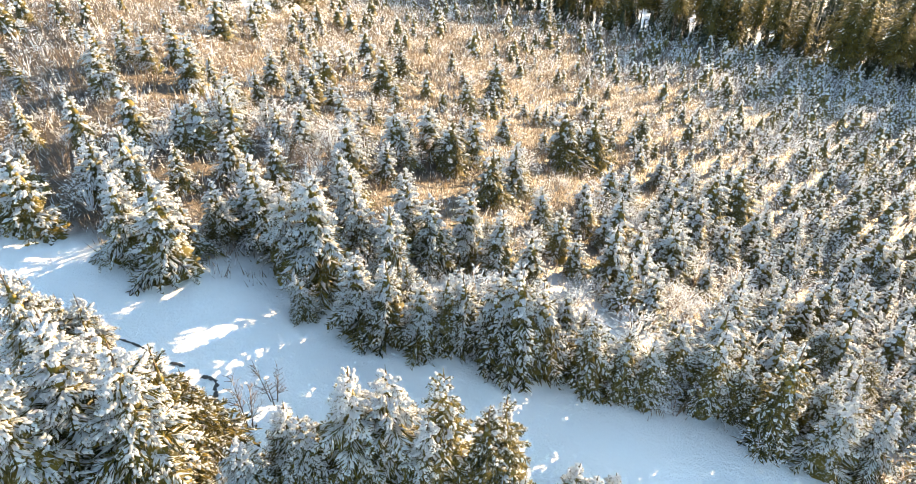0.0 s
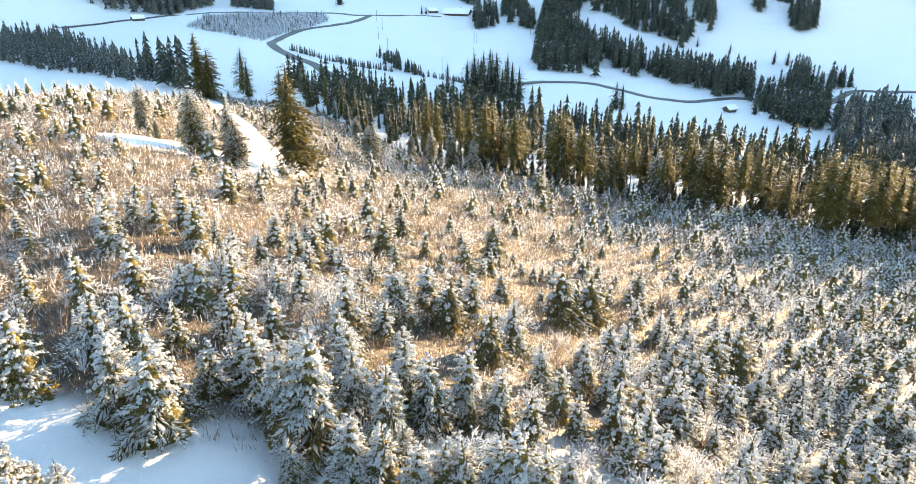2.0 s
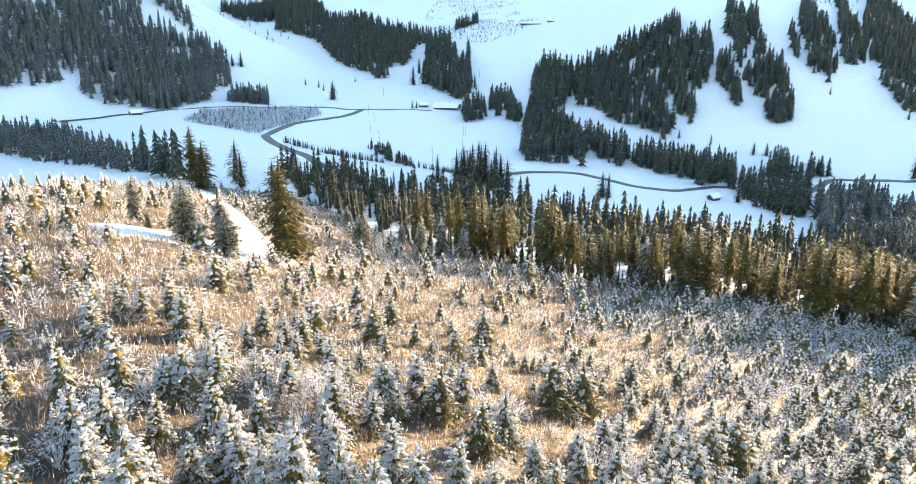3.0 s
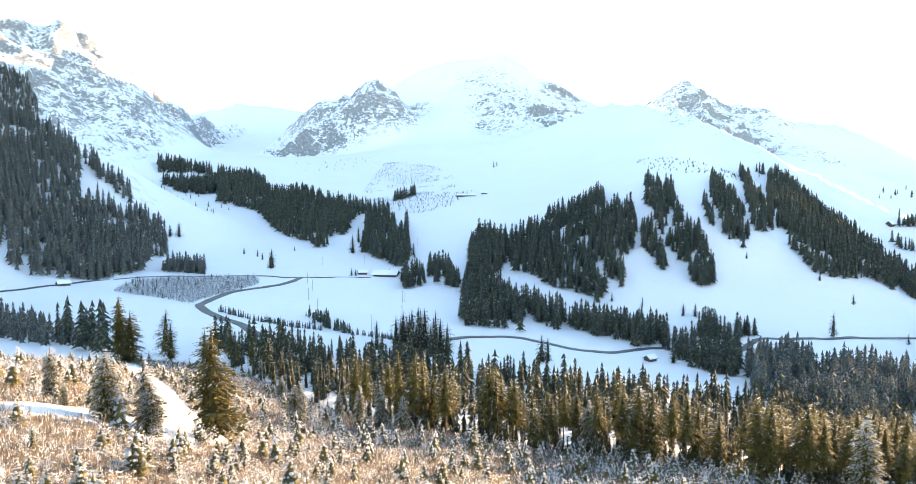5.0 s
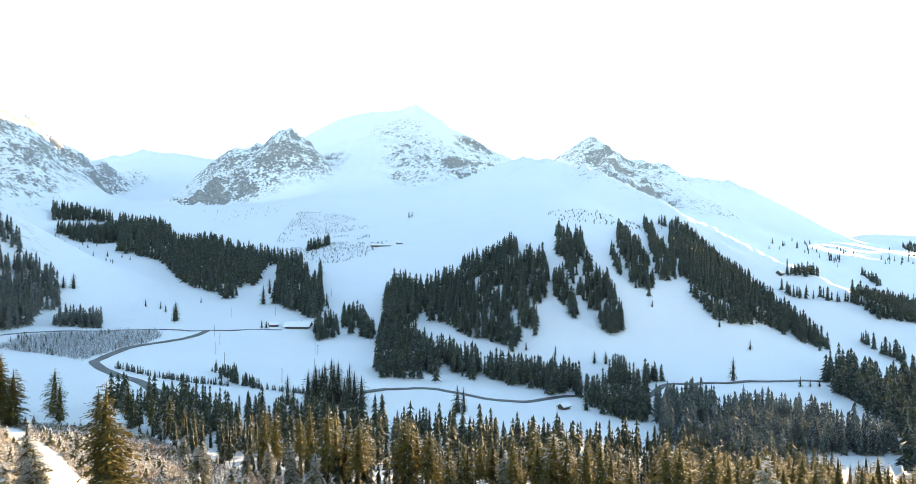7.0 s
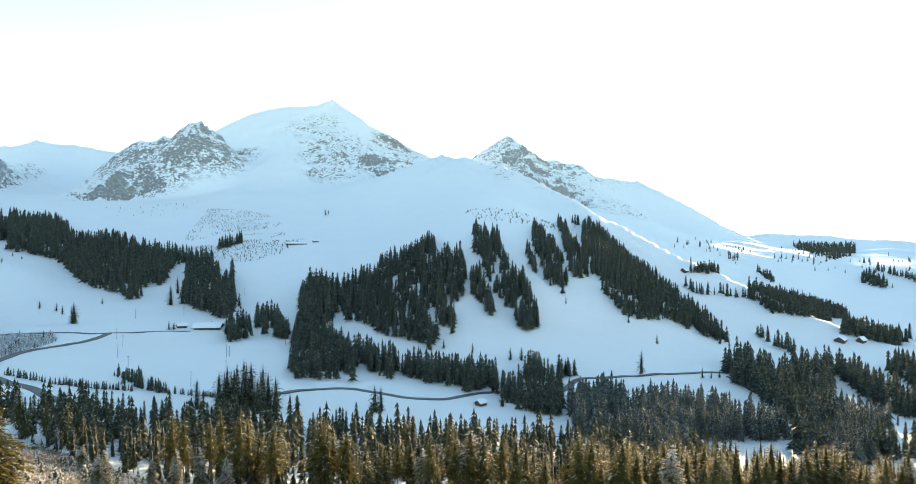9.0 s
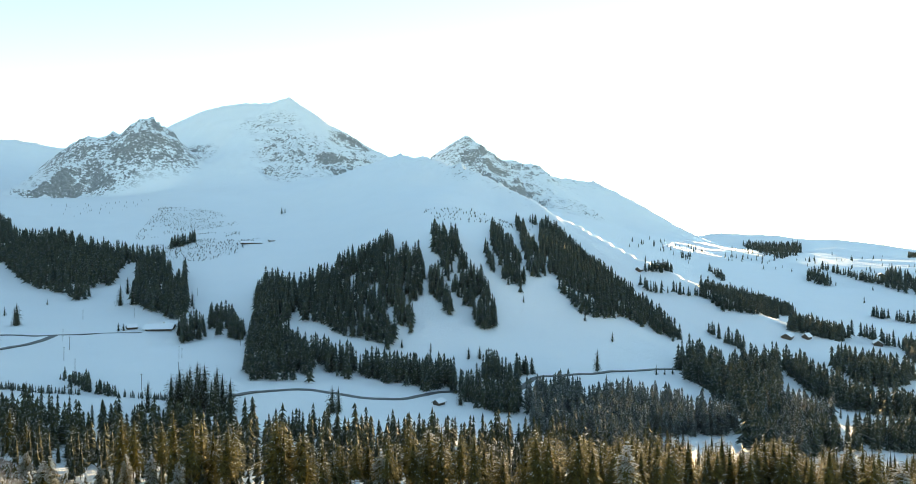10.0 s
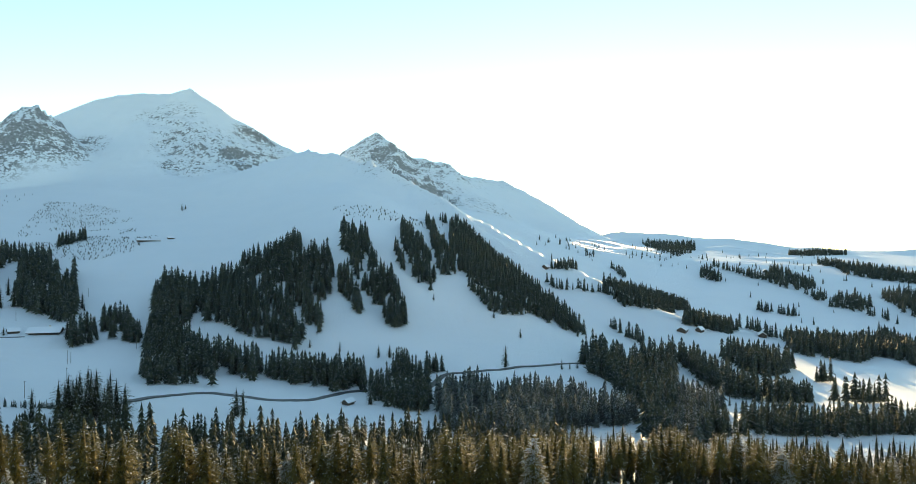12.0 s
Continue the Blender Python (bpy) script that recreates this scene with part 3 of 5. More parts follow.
def planted(name, label, x, y, low, high, mats, seed, shapes, category, sink=0.3, squat=(0.85, 1.25)):
    """Many trees or shrubs joined into one growth. shapes: unit-high (points, triangles, slot of each triangle or None)."""
    g = np.random.default_rng(seed)
    z = height(x, y)
    vs, fs, ms, off = [], [], [], 0
    for px, py, pz in zip(x, y, z):
        v, f, *slot = shapes[g.integers(len(shapes))]
        h = g.uniform(low, high) * g.choice([0.62, 0.85, 0.95, 1.0, 1.05, 1.1])
        a, w = g.uniform(0, 6.28), g.uniform(*squat)
        c, s = math.cos(a) * w * h, math.sin(a) * w * h
        vs.append(np.stack([px + v[:, 0] * c - v[:, 1] * s, py + v[:, 0] * s + v[:, 1] * c, pz - sink + v[:, 2] * h], 1))
        fs.append(f + off)
        ms.append(slot[0] if slot else np.zeros(len(f), np.int32))
        off += len(v)
    if not vs:
        return None
    me = tri_mesh(name, np.concatenate(vs), np.concatenate(fs), mats[0])
    for m in mats[1:]:
        me.materials.append(m)
    me.polygons.foreach_set("material_index", np.concatenate(ms).astype(np.int32))
    return tagged(new(name, me), label, category, kind="stuff")


def forest(name, label, x, y, low, high, mat, seed, fine=False):
    return planted(name, label, x, y, low, high, [mat], seed, FINE_SHAPES if fine else FAR_SHAPES, "forest")


def unit_shape(shape, tall):
    """A tree's three shapes as one, scaled to unit height, with material slots 0, 1, 2."""
    vs, fs, ms, off = [], [], [], 0
    for slot, soup in enumerate(shape):
        co, tri = soup.arrays()
        if len(tri):
            vs.append(co / tall)
            fs.append(tri + off)
            ms.append(np.full(len(tri), slot, np.int32))
            off += len(co)
    return np.concatenate(vs), np.concatenate(fs), np.concatenate(ms)


def shrub_shape(seed, tall=2.6, stems=7, twigs=9, spread=0.38, fine=1.0, subs=2):
    """A leafless shrub: splayed stems, side branches and fine twigs."""
    g = np.random.default_rng(seed)
    wood = Soup()

    def stick(p, q, w0, w1):
        d = (q - p).normalized()
        s = d.cross(Vector((g.uniform(-1, 1), g.uniform(-1, 1), 0.2))).normalized()
        u = d.cross(s)
        wood.tris([p + s * w0, p - s * 0.5 * w0 + u * 0.87 * w0, p - s * 0.5 * w0 - u * 0.87 * w0, q + s * w1], [(0, 1, 3), (1, 2, 3), (2, 0, 3)])
    for k in range(stems):
        a = 6.28 * k / stems + g.uniform(-0.4, 0.4)
        lean = g.uniform(0.1, spread)
        foot = Vector((0.12 * math.cos(a), 0.12 * math.sin(a), -0.15))
        top = Vector((tall * lean * math.cos(a), tall * lean * math.sin(a), tall * g.uniform(0.75, 1.0)))
        stick(foot, top, 0.026 * fine, 0.008)
        for j in range(twigs):
            s = g.uniform(0.25, 0.98)
            p = foot.lerp(top, s)
            b = a + g.uniform(-1.6, 1.6)
            ln = tall * 0.32 * (1.15 - s) * g.uniform(0.6, 1.3) + 0.15
            q = p + Vector((math.cos(b) * ln * 0.7, math.sin(b) * ln * 0.7, ln * g.uniform(0.3, 0.85)))
            stick(p, q, 0.014 * fine, 0.006)
            for _ in range(subs):
                m = p.lerp(q, g.uniform(0.3, 0.95))
                c = b + g.uniform(-1.4, 1.4)
                l2 = ln * g.uniform(0.25, 0.55)
                stick(m, m + Vector((math.cos(c) * l2 * 0.7, math.sin(c) * l2 * 0.7, l2 * g.uniform(0.2, 0.8))), 0.009 * fine, 0.004)
    return wood


def rimed_bush_shape(seed, stems=10, pads=46, leaves=40, fine=1.0, slim=0.02):
    """Unit-high low bush: thin stems in a dome, thick with rime and small clots of snow."""
    g = np.random.default_rng(seed)
    wood, snow = Soup(), Soup()
    for k in range(stems):
        a, lean = g.uniform(0, 6.28), g.uniform(0.05, 0.5)
        q = (lean * math.cos(a), lean * math.sin(a), g.uniform(0.6, 1.0))
        wood.tris([(0.02, 0, -0.05), (-0.01, 0.017, -0.05), (-0.01, -0.017, -0.05), q], [(0, 1, 3), (1, 2, 3), (2, 0, 3)])

    def spot(low):
        a, r = g.uniform(0, 6.28), 0.55 * math.sqrt(g.random())
        z = low + (0.95 - low) * g.random() * (1 - (r / 0.62) ** 2) + 0.1
        return Vector((r * math.cos(a), r * math.sin(a), z)), a
    for k in range(leaves):
        p, a = spot(0.05)
        o = Vector((math.cos(a), math.sin(a), g.uniform(-0.3, 0.9))) * g.uniform(0.06, 0.15)
        s = Vector((-math.sin(a), math.cos(a), 0)) * slim
        wood.tris([p - o, p + s, p + o, p - s], [(0, 1, 2), (0, 2, 3)])
    for k in range(pads):
        p, a = spot(0.2)
        a += g.uniform(-1, 1)
        o = Vector((math.cos(a), math.sin(a), g.uniform(-0.4, 0.3))) * g.uniform(0.05, 0.11) * fine
        s = Vector((-math.sin(a), math.cos(a), 0)) * g.uniform(0.03, 0.06) * fine
        up = Vector((0, 0, g.uniform(0.04, 0.08) * fine))
        snow.tris([p - o + up, p + s, p + o + up, p - s], [(0, 1, 2), (0, 2, 3)])
    return unit_shape((wood, snow), 1.0)
# ---- the young plantation on the near slope ----
def smooth_line(pts, n):
    """Points along a soft curve through plan points."""
    p = np.array([pts[0]] + list(pts) + [pts[-1]], float)
    out = []
    for i in range(1, len(p) - 2):
        for t in np.linspace(0, 1, n, endpoint=False):
            a, b, c, d = p[i - 1], p[i], p[i + 1], p[i + 2]
            out.append(0.5 * (2 * b + (c - a) * t + (2 * a - 5 * b + 4 * c - d) * t * t + (3 * b - a - 3 * c + d) * t ** 3))
    out.append(p[-2])
    return np.array(out)


LADEN, OLIVE = "young spruce clothed to the ground with snow-laden drooping boughs", "olive green young spruce with little snow on its boughs"
CLOSE = [tree_thing("young_spruce", LADEN if c > 0.5 else OLIVE, "spruce", "young spruces of the plantation",
         young_spruce_shape(s, 6.0, 17, 7, 11, c, gi, 0.036, 0.062), needle_young) for c, s, gi in ((1.0, 11, 0.40), (0.85, 12, 0.36), (0.7, 13, 0.37), (0.5, 14, 0.32), (0.25, 15, 0.31))]
MIDDLE = [tree_thing("young_spruce", "small young spruce with snow on its boughs among shrubs", "spruce", "young spruces of the plantation",
          young_spruce_shape(s, 6.0, 13, 6, 6, c, gi, 0.055, 0.1), needle_young) for c, s, gi in ((1.0, 21, 0.41), (0.85, 22, 0.38), (0.7, 23, 0.40), (0.4, 24, 0.44))]
FINE = [tree_thing("young_spruce", "young spruce thick with fresh snow, close to the track" if c > 0.5 else OLIVE, "spruce", "young spruces of the plantation",
        young_spruce_shape(s, 6.0, 20, 8, 12, c, gi, 0.034, 0.046), needle_young) for c, s, gi in ((1.0, 16, 0.35), (0.9, 17, 0.31), (0.7, 18, 0.33), (0.2, 19, 0.26), (0.14, 20, 0.27))]
THICKET = [unit_shape(young_spruce_shape(s, 6.0, 8, 5, 2, c, 0.40, 0.11, 0.2), 6.0) for c, s in ((1.0, 31), (0.9, 32), (0.7, 33), (0.35, 34))]
THICKET_FAR = [unit_shape(young_spruce_shape(s, 6.0, 6, 3, 1, c, 0.42, 0.15, 0.32), 6.0) for c, s in ((1.0, 35), (0.9, 36), (0.8, 37), (0.5, 38))]

# the trees along the track and the ones that stand out: plan place and height, then how snowy (0 most, 4 least)
EDGE_ROW = [(-14.4, 25.4, 5.9, 0), (-16.8, 26.7, 5.0, 0), (-22.6, 28.7, 5.0, 1), (-24.0, 28.8, 4.3, 0), (-7.5, 27.5, 7.0, 1), (-8.9, 27.7, 5.3, 0), (-4.7, 23.6, 4.9, 1), (-3.3, 23.0, 4.7, 2), (-1.7, 22.5, 4.4, 1), (-0.5, 22.9, 4.4, 2), (0.5, 23.1, 4.7, 2)]
EDGE_ROW += [(2.0, 22.7, 5.5, 2), (3.1, 22.3, 6.5, 2), (4.4, 22.7, 5.5, 2), (6.4, 22.0, 5.2, 3), (8.2, 21.6, 4.8, 3), (9.5, 21.5, 4.4, 2), (11.2, 22.8, 4.8, 2), (15.3, 25.7, 6.5, 3), (15.7, 20.2, 7.0, 4), (18.2, 20.9, 5.9, 3), (-0.6, 46.1, 5.2, 4)]
# extra spruces, added to block low sun that streaked the track
EDGE_ROW += [(-3.6, 27.2, 5.2, 1), (-1.5, 29.5, 5.2, 2), (0.6, 31.0, 5.4, 1), (2.4, 29.6, 5.0, 2)]
STANDING = [(10.4, 56.5, 7.0, 4), (13.8, 59.2, 6.7, 4), (23.1, 75.0, 5.2, 4), (-7.6, 66.1, 5.3, 4), (-6.5, 75.5, 4.7, 3), (1.1, 67.5, 4.5, 3), (4.9, 77.1, 6.1, 3), (-13.0, 56.5, 4.4, 3), (18.3, 138.4, 7.3, 3), (-24.6, 39.4, 4.4, 1), (-20.7, 33.5, 4.2, 0), (-19.1, 33.9, 4.6, 0)]
STANDING += [(-17.6, 41.1, 4.4, 0), (-15.8, 42.2, 4.6, 0), (-13.3, 44.5, 3.7, 0), (-11.6, 44.9, 4.0, 0), (-7.8, 42.1, 4.9, 0), (-21.9, 33.9, 3.0, 1), (-18.4, 40.1, 3.7, 0), (-7.6, 37.9, 4.0, 1), (2.5, 41.7, 5.0, 3), (4.6, 45.3, 4.8, 1), (-4.1, 50.9, 3.3, 2), (-2.2, 51.4, 4.2, 2)]
STANDING += [(17.4, 39.3, 3.7, 1), (12.6, 36.4, 4.5, 1), (12.0, 40.8, 4.7, 1), (23.5, 51.5, 6.7, 2), (27.8, 55.5, 6.9, 3), (28.4, 44.4, 4.6, 1), (40.3, 55.6, 6.0, 3), (27.4, 37.1, 5.2, 1), (28.3, 35.2, 5.4, 1), (30.0, 32.2, 5.7, 1), (32.7, 33.1, 4.3, 1), (55.2, 80.1, 5.9, 3)]
# more spruces added behind the row, to keep sun patches off the track
EDGE_ROW += [(12.7, 22.0, 5.6, 2), (13.7, 23.8, 5.5, 1), (14.3, 21.9, 4.6, 2), (-5.4, 29.3, 5.0, 1), (-2.8, 31.2, 5.0, 1), (-10.8, 29.6, 4.6, 0), (-11.8, 31.2, 5.0, 0), (-6.3, 32.2, 5.4, 1), (-13.2, 29.4, 3.8, 1), (17.2, 23.6, 5.5, 2)]
STANDING += [(39.2, 49.3, 5.4, 1), (6.7, 35.6, 4.3, 2), (9.8, 41.3, 4.2, 1), (1.8, 32.9, 3.2, 3), (7.6, 33.6, 3.3, 1), (-7.7, 24.6, 2.6, 0)]
HITHER = [(-15.8, 18.5, 5.5, 2), (-16.0, 18.0, 6, 1), (-15.6, 19.2, 4, 2), (-14.7, 19.0, 4.2, 1), (-11.7, 13.4, 8, 0), (-12.6, 12.0, 8, 0), (-10.2, 13.0, 8, 1), (-11.2, 14.6, 7, 0), (-9.6, 14.4, 6.5, 3), (-13.4, 15.6, 6.5, 0), (-9.0, 15.2, 5, 4), (-6.0, 14.4, 5, 1), (-3.7, 14.9, 7, 0), (-2.4, 15.0, 7, 0)]
HITHER += [(-5.1, 14.0, 5, 2), (-6.9, 13.2, 4.5, 1), (-0.3, 14.6, 7.5, 3), (-1.2, 14.0, 6, 1), (0.9, 14.7, 6.5, 3), (1.8, 14.8, 6.5, 3), (4.4, 14.7, 4, 1), (5.2, 14.3, 4, 1), (2.7, 14.4, 3, 1), (6.4, 15.2, 3, 1), (20.5, 22.7, 5, 1), (20.4, 19.8, 5.5, 1), (18.9, 23.5, 3, 0)]


def stand(kinds, x, y, tall, pick, g):
    """One tree of a kind on the ground."""
    z = float(height(x, y))
    k = tall / 6.0
    ob = copy_thing(kinds[min(pick, len(kinds) - 1)], pose(x, y, z - 0.05, g.uniform(-3, 3), g.uniform(-3, 3), g.uniform(0, 360)))
    ob.scale = (k * g.uniform(0.92, 1.15), k * g.uniform(0.92, 1.15), k)
    return ob


g = np.random.default_rng(5)
taken = []
for x, y, tall, pick in HITHER:
    stand(FINE, x, y, tall, pick, g)
    taken.append((x, y))
for x, y, tall, pick in [(x, y + 0.7, t, k) for x, y, t, k in EDGE_ROW] + STANDING:
    stand(CLOSE if math.hypot(x, y) < 34 else MIDDLE, x, y, tall, pick, g)
    taken.append((x, y))


def dense(x, y):
    """1 where spruce and rime grow thick, 0 where brown shrub has the upper hand."""
    side = 1 / (1 + np.exp(-(x - 13 - 0.33 * (y - 22)) / 5.0))
    near = np.exp(-((y - 26) / 8.0) ** 2) / (1 + np.exp(-(x + 2.5) / 1.5))
    return np.clip(np.maximum(side, 0.9 * near) + 0.35 * np.exp(-(((x + 16) / 9) ** 2 + ((y - 41) / 9) ** 2)) + 0.22 * grain(x, y, 11, 41), 0, 1)


def free_of(x, y, gap):
    t = np.array(taken)
    d = np.hypot(x[:, None] - t[None, :, 0], y[:, None] - t[None, :, 1]).min(1)
    return d > gap


# further spruces between them, thinning out over the brown ground
px, py = scatter(BENCH, 2.5, 51)
r = np.hypot(px, py)
keep = ~open_ground(px, py) & ~open_ground(px, py - 1.3) & free_of(px, py, 1.7) & (g.random(len(px)) < np.where(r < 66, 0.26 + 0.6 * dense(px, py), 0.2 + 0.55 * dense(px, py)))
px, py, r = px[keep], py[keep], r[keep]
close, mid = r < 29, (r >= 29) & (r < 66)
for x, y in zip(px[close], py[close]):
    stand(CLOSE, x, y, g.uniform(2.6, 5.4), int(g.choice([0, 1, 1, 2, 2, 3])), g)
for x, y in zip(px[mid], py[mid]):
    stand(MIDDLE, x, y, g.uniform(2.4, 5.2), int(g.choice([0, 0, 1, 1, 1, 2])), g)
far = r >= 66
for sel, kinds in ((far & (r < 95), THICKET), (r >= 95, THICKET_FAR)):
    planted("spruce_thicket", "thicket of small snow-laden young spruces on the slope", px[sel], py[sel], 1.9, 4.4, [bark_mat, needle_young, snow_mat], 52, kinds, "spruce thicket", 0.1)
for ob in CLOSE + MIDDLE + FINE:
    x, y = g.uniform(22, 36), g.uniform(24, 32)
    ob.matrix_world = pose(x, y, float(height(x, y)) - 0.05, 0, 0, g.uniform(0, 360)) @ Matrix.Scale(0.7, 4)

# leafless shrubs: brown in the open middle, rimed where the spruces are thick
SHRUBS = [shrub_shape(s, 2.4, 7, 7) for s in range(61, 65)]
SMALL_SHRUBS = []
for s in range(71, 76):
    w = shrub_shape(s, 2.4, 5, 4, 0.45, 2.0, 1)
    co, tri = w.arrays()
    SMALL_SHRUBS.append((co / 2.4, tri))
BIG_SHRUBS = []
for w in SHRUBS:
    co, tri = w.arrays()
    BIG_SHRUBS.append((co / 2.4, tri))
RIMED = [rimed_bush_shape(s, 16, 80, 120, 0.45, 0.01) for s in range(101, 105)]
RIMED_FAR = [rimed_bush_shape(s, 6, 15, 30, 0.75, 0.016) for s in range(111, 115)]
px, py = scatter(BENCH, 1.6, 55)
r = np.hypot(px, py)
keep = ~open_ground(px, py) & (g.random(len(px)) < np.where(r < 40, 0.36 + 0.14 * dense(px, py), 0.5 + 0.15 * dense(px, py)) * np.where(r > 105, 0.75, 1))
px, py, r = px[keep], py[keep], r[keep]
rimed = g.random(len(px)) < 0.30 + 0.6 * dense(px, py)
for sel, kinds, lo, hi, tag in ((r < 52, BIG_SHRUBS, 1.0, 2.6, 1), (r >= 52, SMALL_SHRUBS, 0.9, 2.3, 2)):
    planted("shrub_thicket", "leafless red-brown shrubs standing in snow", px[sel & ~rimed], py[sel & ~rimed], lo, hi, [twig_brown], 56 + tag, kinds, "shrubs", 0.05, (0.9, 1.5))
    planted("rimed_thicket", "low bushes thick with rime and clots of snow", px[sel & rimed], py[sel & rimed], lo * 1.4, hi * 1.35, [twig_frost, snow_mat], 58 + tag, RIMED if tag == 1 else RIMED_FAR, "shrubs", 0.05, (0.75, 1.25))
# rimed bushes and bare shrubs among the spruces on the hither side of the track
HITHER_SIDE = [(-26, 23.5), (-19, 21.5), (-15.5, 19.5), (-12.6, 17.4), (-10.6, 15.8), (-8.6, 15.2), (-7.2, 15.6), (-2, 15.4), (3, 14.6), (9, 12.5), (9, 5), (-26, 5)]
hx, hy = scatter(HITHER_SIDE, 1.05, 91)
frosty = g.random(len(hx)) < 0.75
planted("rimed_thicket", "low bushes thick with rime and clots of snow", hx[frosty], hy[frosty], 1.0, 2.6, [twig_frost, snow_mat], 92, RIMED, "shrubs", 0.05, (0.8, 1.3))
planted("shrub_thicket", "leafless red-brown shrubs standing in snow", hx[~frosty], hy[~frosty], 1.2, 2.6, [twig_brown], 93, BIG_SHRUBS, "shrubs", 0.05, (0.8, 1.2))


# tufts of dry grass through the snow
def tufts(x, y, seed, blades, low, high):
    q = np.random.default_rng(seed)
    n = len(x) * blades
    bx, by = np.repeat(x, blades) + q.normal(0, 0.28, n), np.repeat(y, blades) + q.normal(0, 0.28, n)
    bz = height(bx, by)
    a, h = q.uniform(0, 6.28, n), q.uniform(low, high, n)
    w = 0.022 + 0.0003 * np.hypot(bx, by)
    dx, dy = np.cos(a), np.sin(a)
    lean = q.uniform(0.05, 0.6, n)
    b = q.uniform(0, 6.28, n)
    co = np.stack([np.stack([bx - dx * w, by - dy * w, bz - 0.05], 1), np.stack([bx + dx * w, by + dy * w, bz - 0.05], 1),
                   np.stack([bx + np.cos(b) * lean * h, by + np.sin(b) * lean * h, bz + h], 1)], 1).reshape(-1, 3)
    return tri_mesh("dry_grass", co, np.arange(3 * n).reshape(-1, 3), straw_mat)


px, py = scatter(BENCH, 0.9, 57)
keep = ~open_ground(px, py) & (g.random(len(px)) < 0.25 + 0.75 * (1 - dense(px, py)))
tagged(new("dry_grass", tufts(px[keep], py[keep], 58, 7, 0.35, 1.05)), "tufts of straw-coloured dry grass sticking through the snow", "grass", kind="stuff")


BROOK_A = [(-15.7, 21.3), (-15.1, 21.0), (-14.4, 20.8), (-13.7, 20.5)]
BROOK_B = [(-12.4, 19.8), (-11.7, 19.7)]
BROOK_C = [(-10.9, 19.2), (-10.3, 19.1), (-10.1, 18.5), (-9.9, 17.9), (-9.5, 17.4), (-9.4, 16.8)]
BROOK_D = [(-7.5, 26.1), (-7.1, 26.5), (-6.6, 26.6)]
SAPLINGS = [(-8.3, 16.8, 3.0, 1), (-7.7, 18.4, 2.4, 2)]


# the brook beside the track, dark where the snow has fallen in
def brook(name, label, pts, width):
    line = smooth_line(pts, 8)
    q = np.random.default_rng(77)
    d = np.gradient(line, axis=0)
    d /= np.linalg.norm(d, axis=1)[:, None] + 1e-9
    bm, rings = bmesh.new(), []
    for (x, y), (dx, dy) in zip(line, d):
        w = width * q.uniform(0.3, 1.4)
        rings.append([bm.verts.new((x - s * dy * w + q.normal(0, 0.04), y + s * dx * w, float(height(x, y)) + 0.03)) for s in (-0.5, 0.5)])
    for a, b in zip(rings, rings[1:]):
        bm.faces.new((a[0], a[1], b[1], b[0]))
    me = bpy.data.meshes.new(name)
    bm.to_mesh(me)
    bm.free()
    me.materials.append(water_mat)
    return tagged(new(name, me), label, "brook", kind="structure")


for pts, w in (BROOK_A, 0.12), (BROOK_B, 0.16), (BROOK_C, 0.19), (BROOK_D, 0.35):
    brook("brook", "narrow dark brook breaking through the snow", pts, w)

# two leafless saplings beside the brook
for x, y, tall, s in SAPLINGS:
    root = tagged(new("sapling"), "leafless young tree standing in snow beside the brook", "tree", "saplings by the brook")
    root.matrix_world = pose(x, y, float(height(x, y)), 0, 0, 30 * s)
    wood = shrub_shape(400 + s, tall, 3, 16, 0.22, 1.3)
    co, tri = wood.arrays()
    ob = new("stem", tri_mesh("stem", co, tri, bark_mat))
    ob.parent = root
# ---- the tall spruces along the foot of the plantation ----
TALL = [tree_thing("tall_spruce", "tall old spruce with a bare lower trunk, crown tinted golden-green as if sunlit" if bare > 0.2 else "tall spruce clothed low down, with a little snow", "spruce", "tall spruces of the stand's edge",
        old_spruce_shape(s, 22.0, bare, 36 if s in (85, 86) else 25, 10 if s in (85, 86) else 8, c, gi, 7 if s in (85, 86) else 4, 0.13), needle_old) for s, bare, c, gi in ((81, 0.32, 0.03, 0.2), (82, 0.2, 0.05, 0.22), (83, 0.1, 0.12, 0.23), (84, 0.42, 0.02, 0.19), (85, 0.05, 0.6, 0.25), (86, 0.06, 0.03, 0.22))]
TALL_UNITS = [unit_shape(old_spruce_shape(s, 22.0, bare, 14, 5, 0.05, gi, 1), 22.0) for s, bare, gi in ((91, 0.15, 0.2), (92, 0.06, 0.22), (93, 0.2, 0.19))]


def stand_tall(x, y, tall, pick, g):
    z, k = float(height(x, y)), tall / 22.0
    ob = copy_thing(TALL[pick], pose(x, y, z - 0.1, g.uniform(-1.5, 1.5), g.uniform(-1.5, 1.5), g.uniform(0, 360)))
    w = k * g.uniform(0.8, 1.2)
    ob.scale = (w * g.uniform(0.9, 1.1), w, k)
    return ob


g = np.random.default_rng(9)
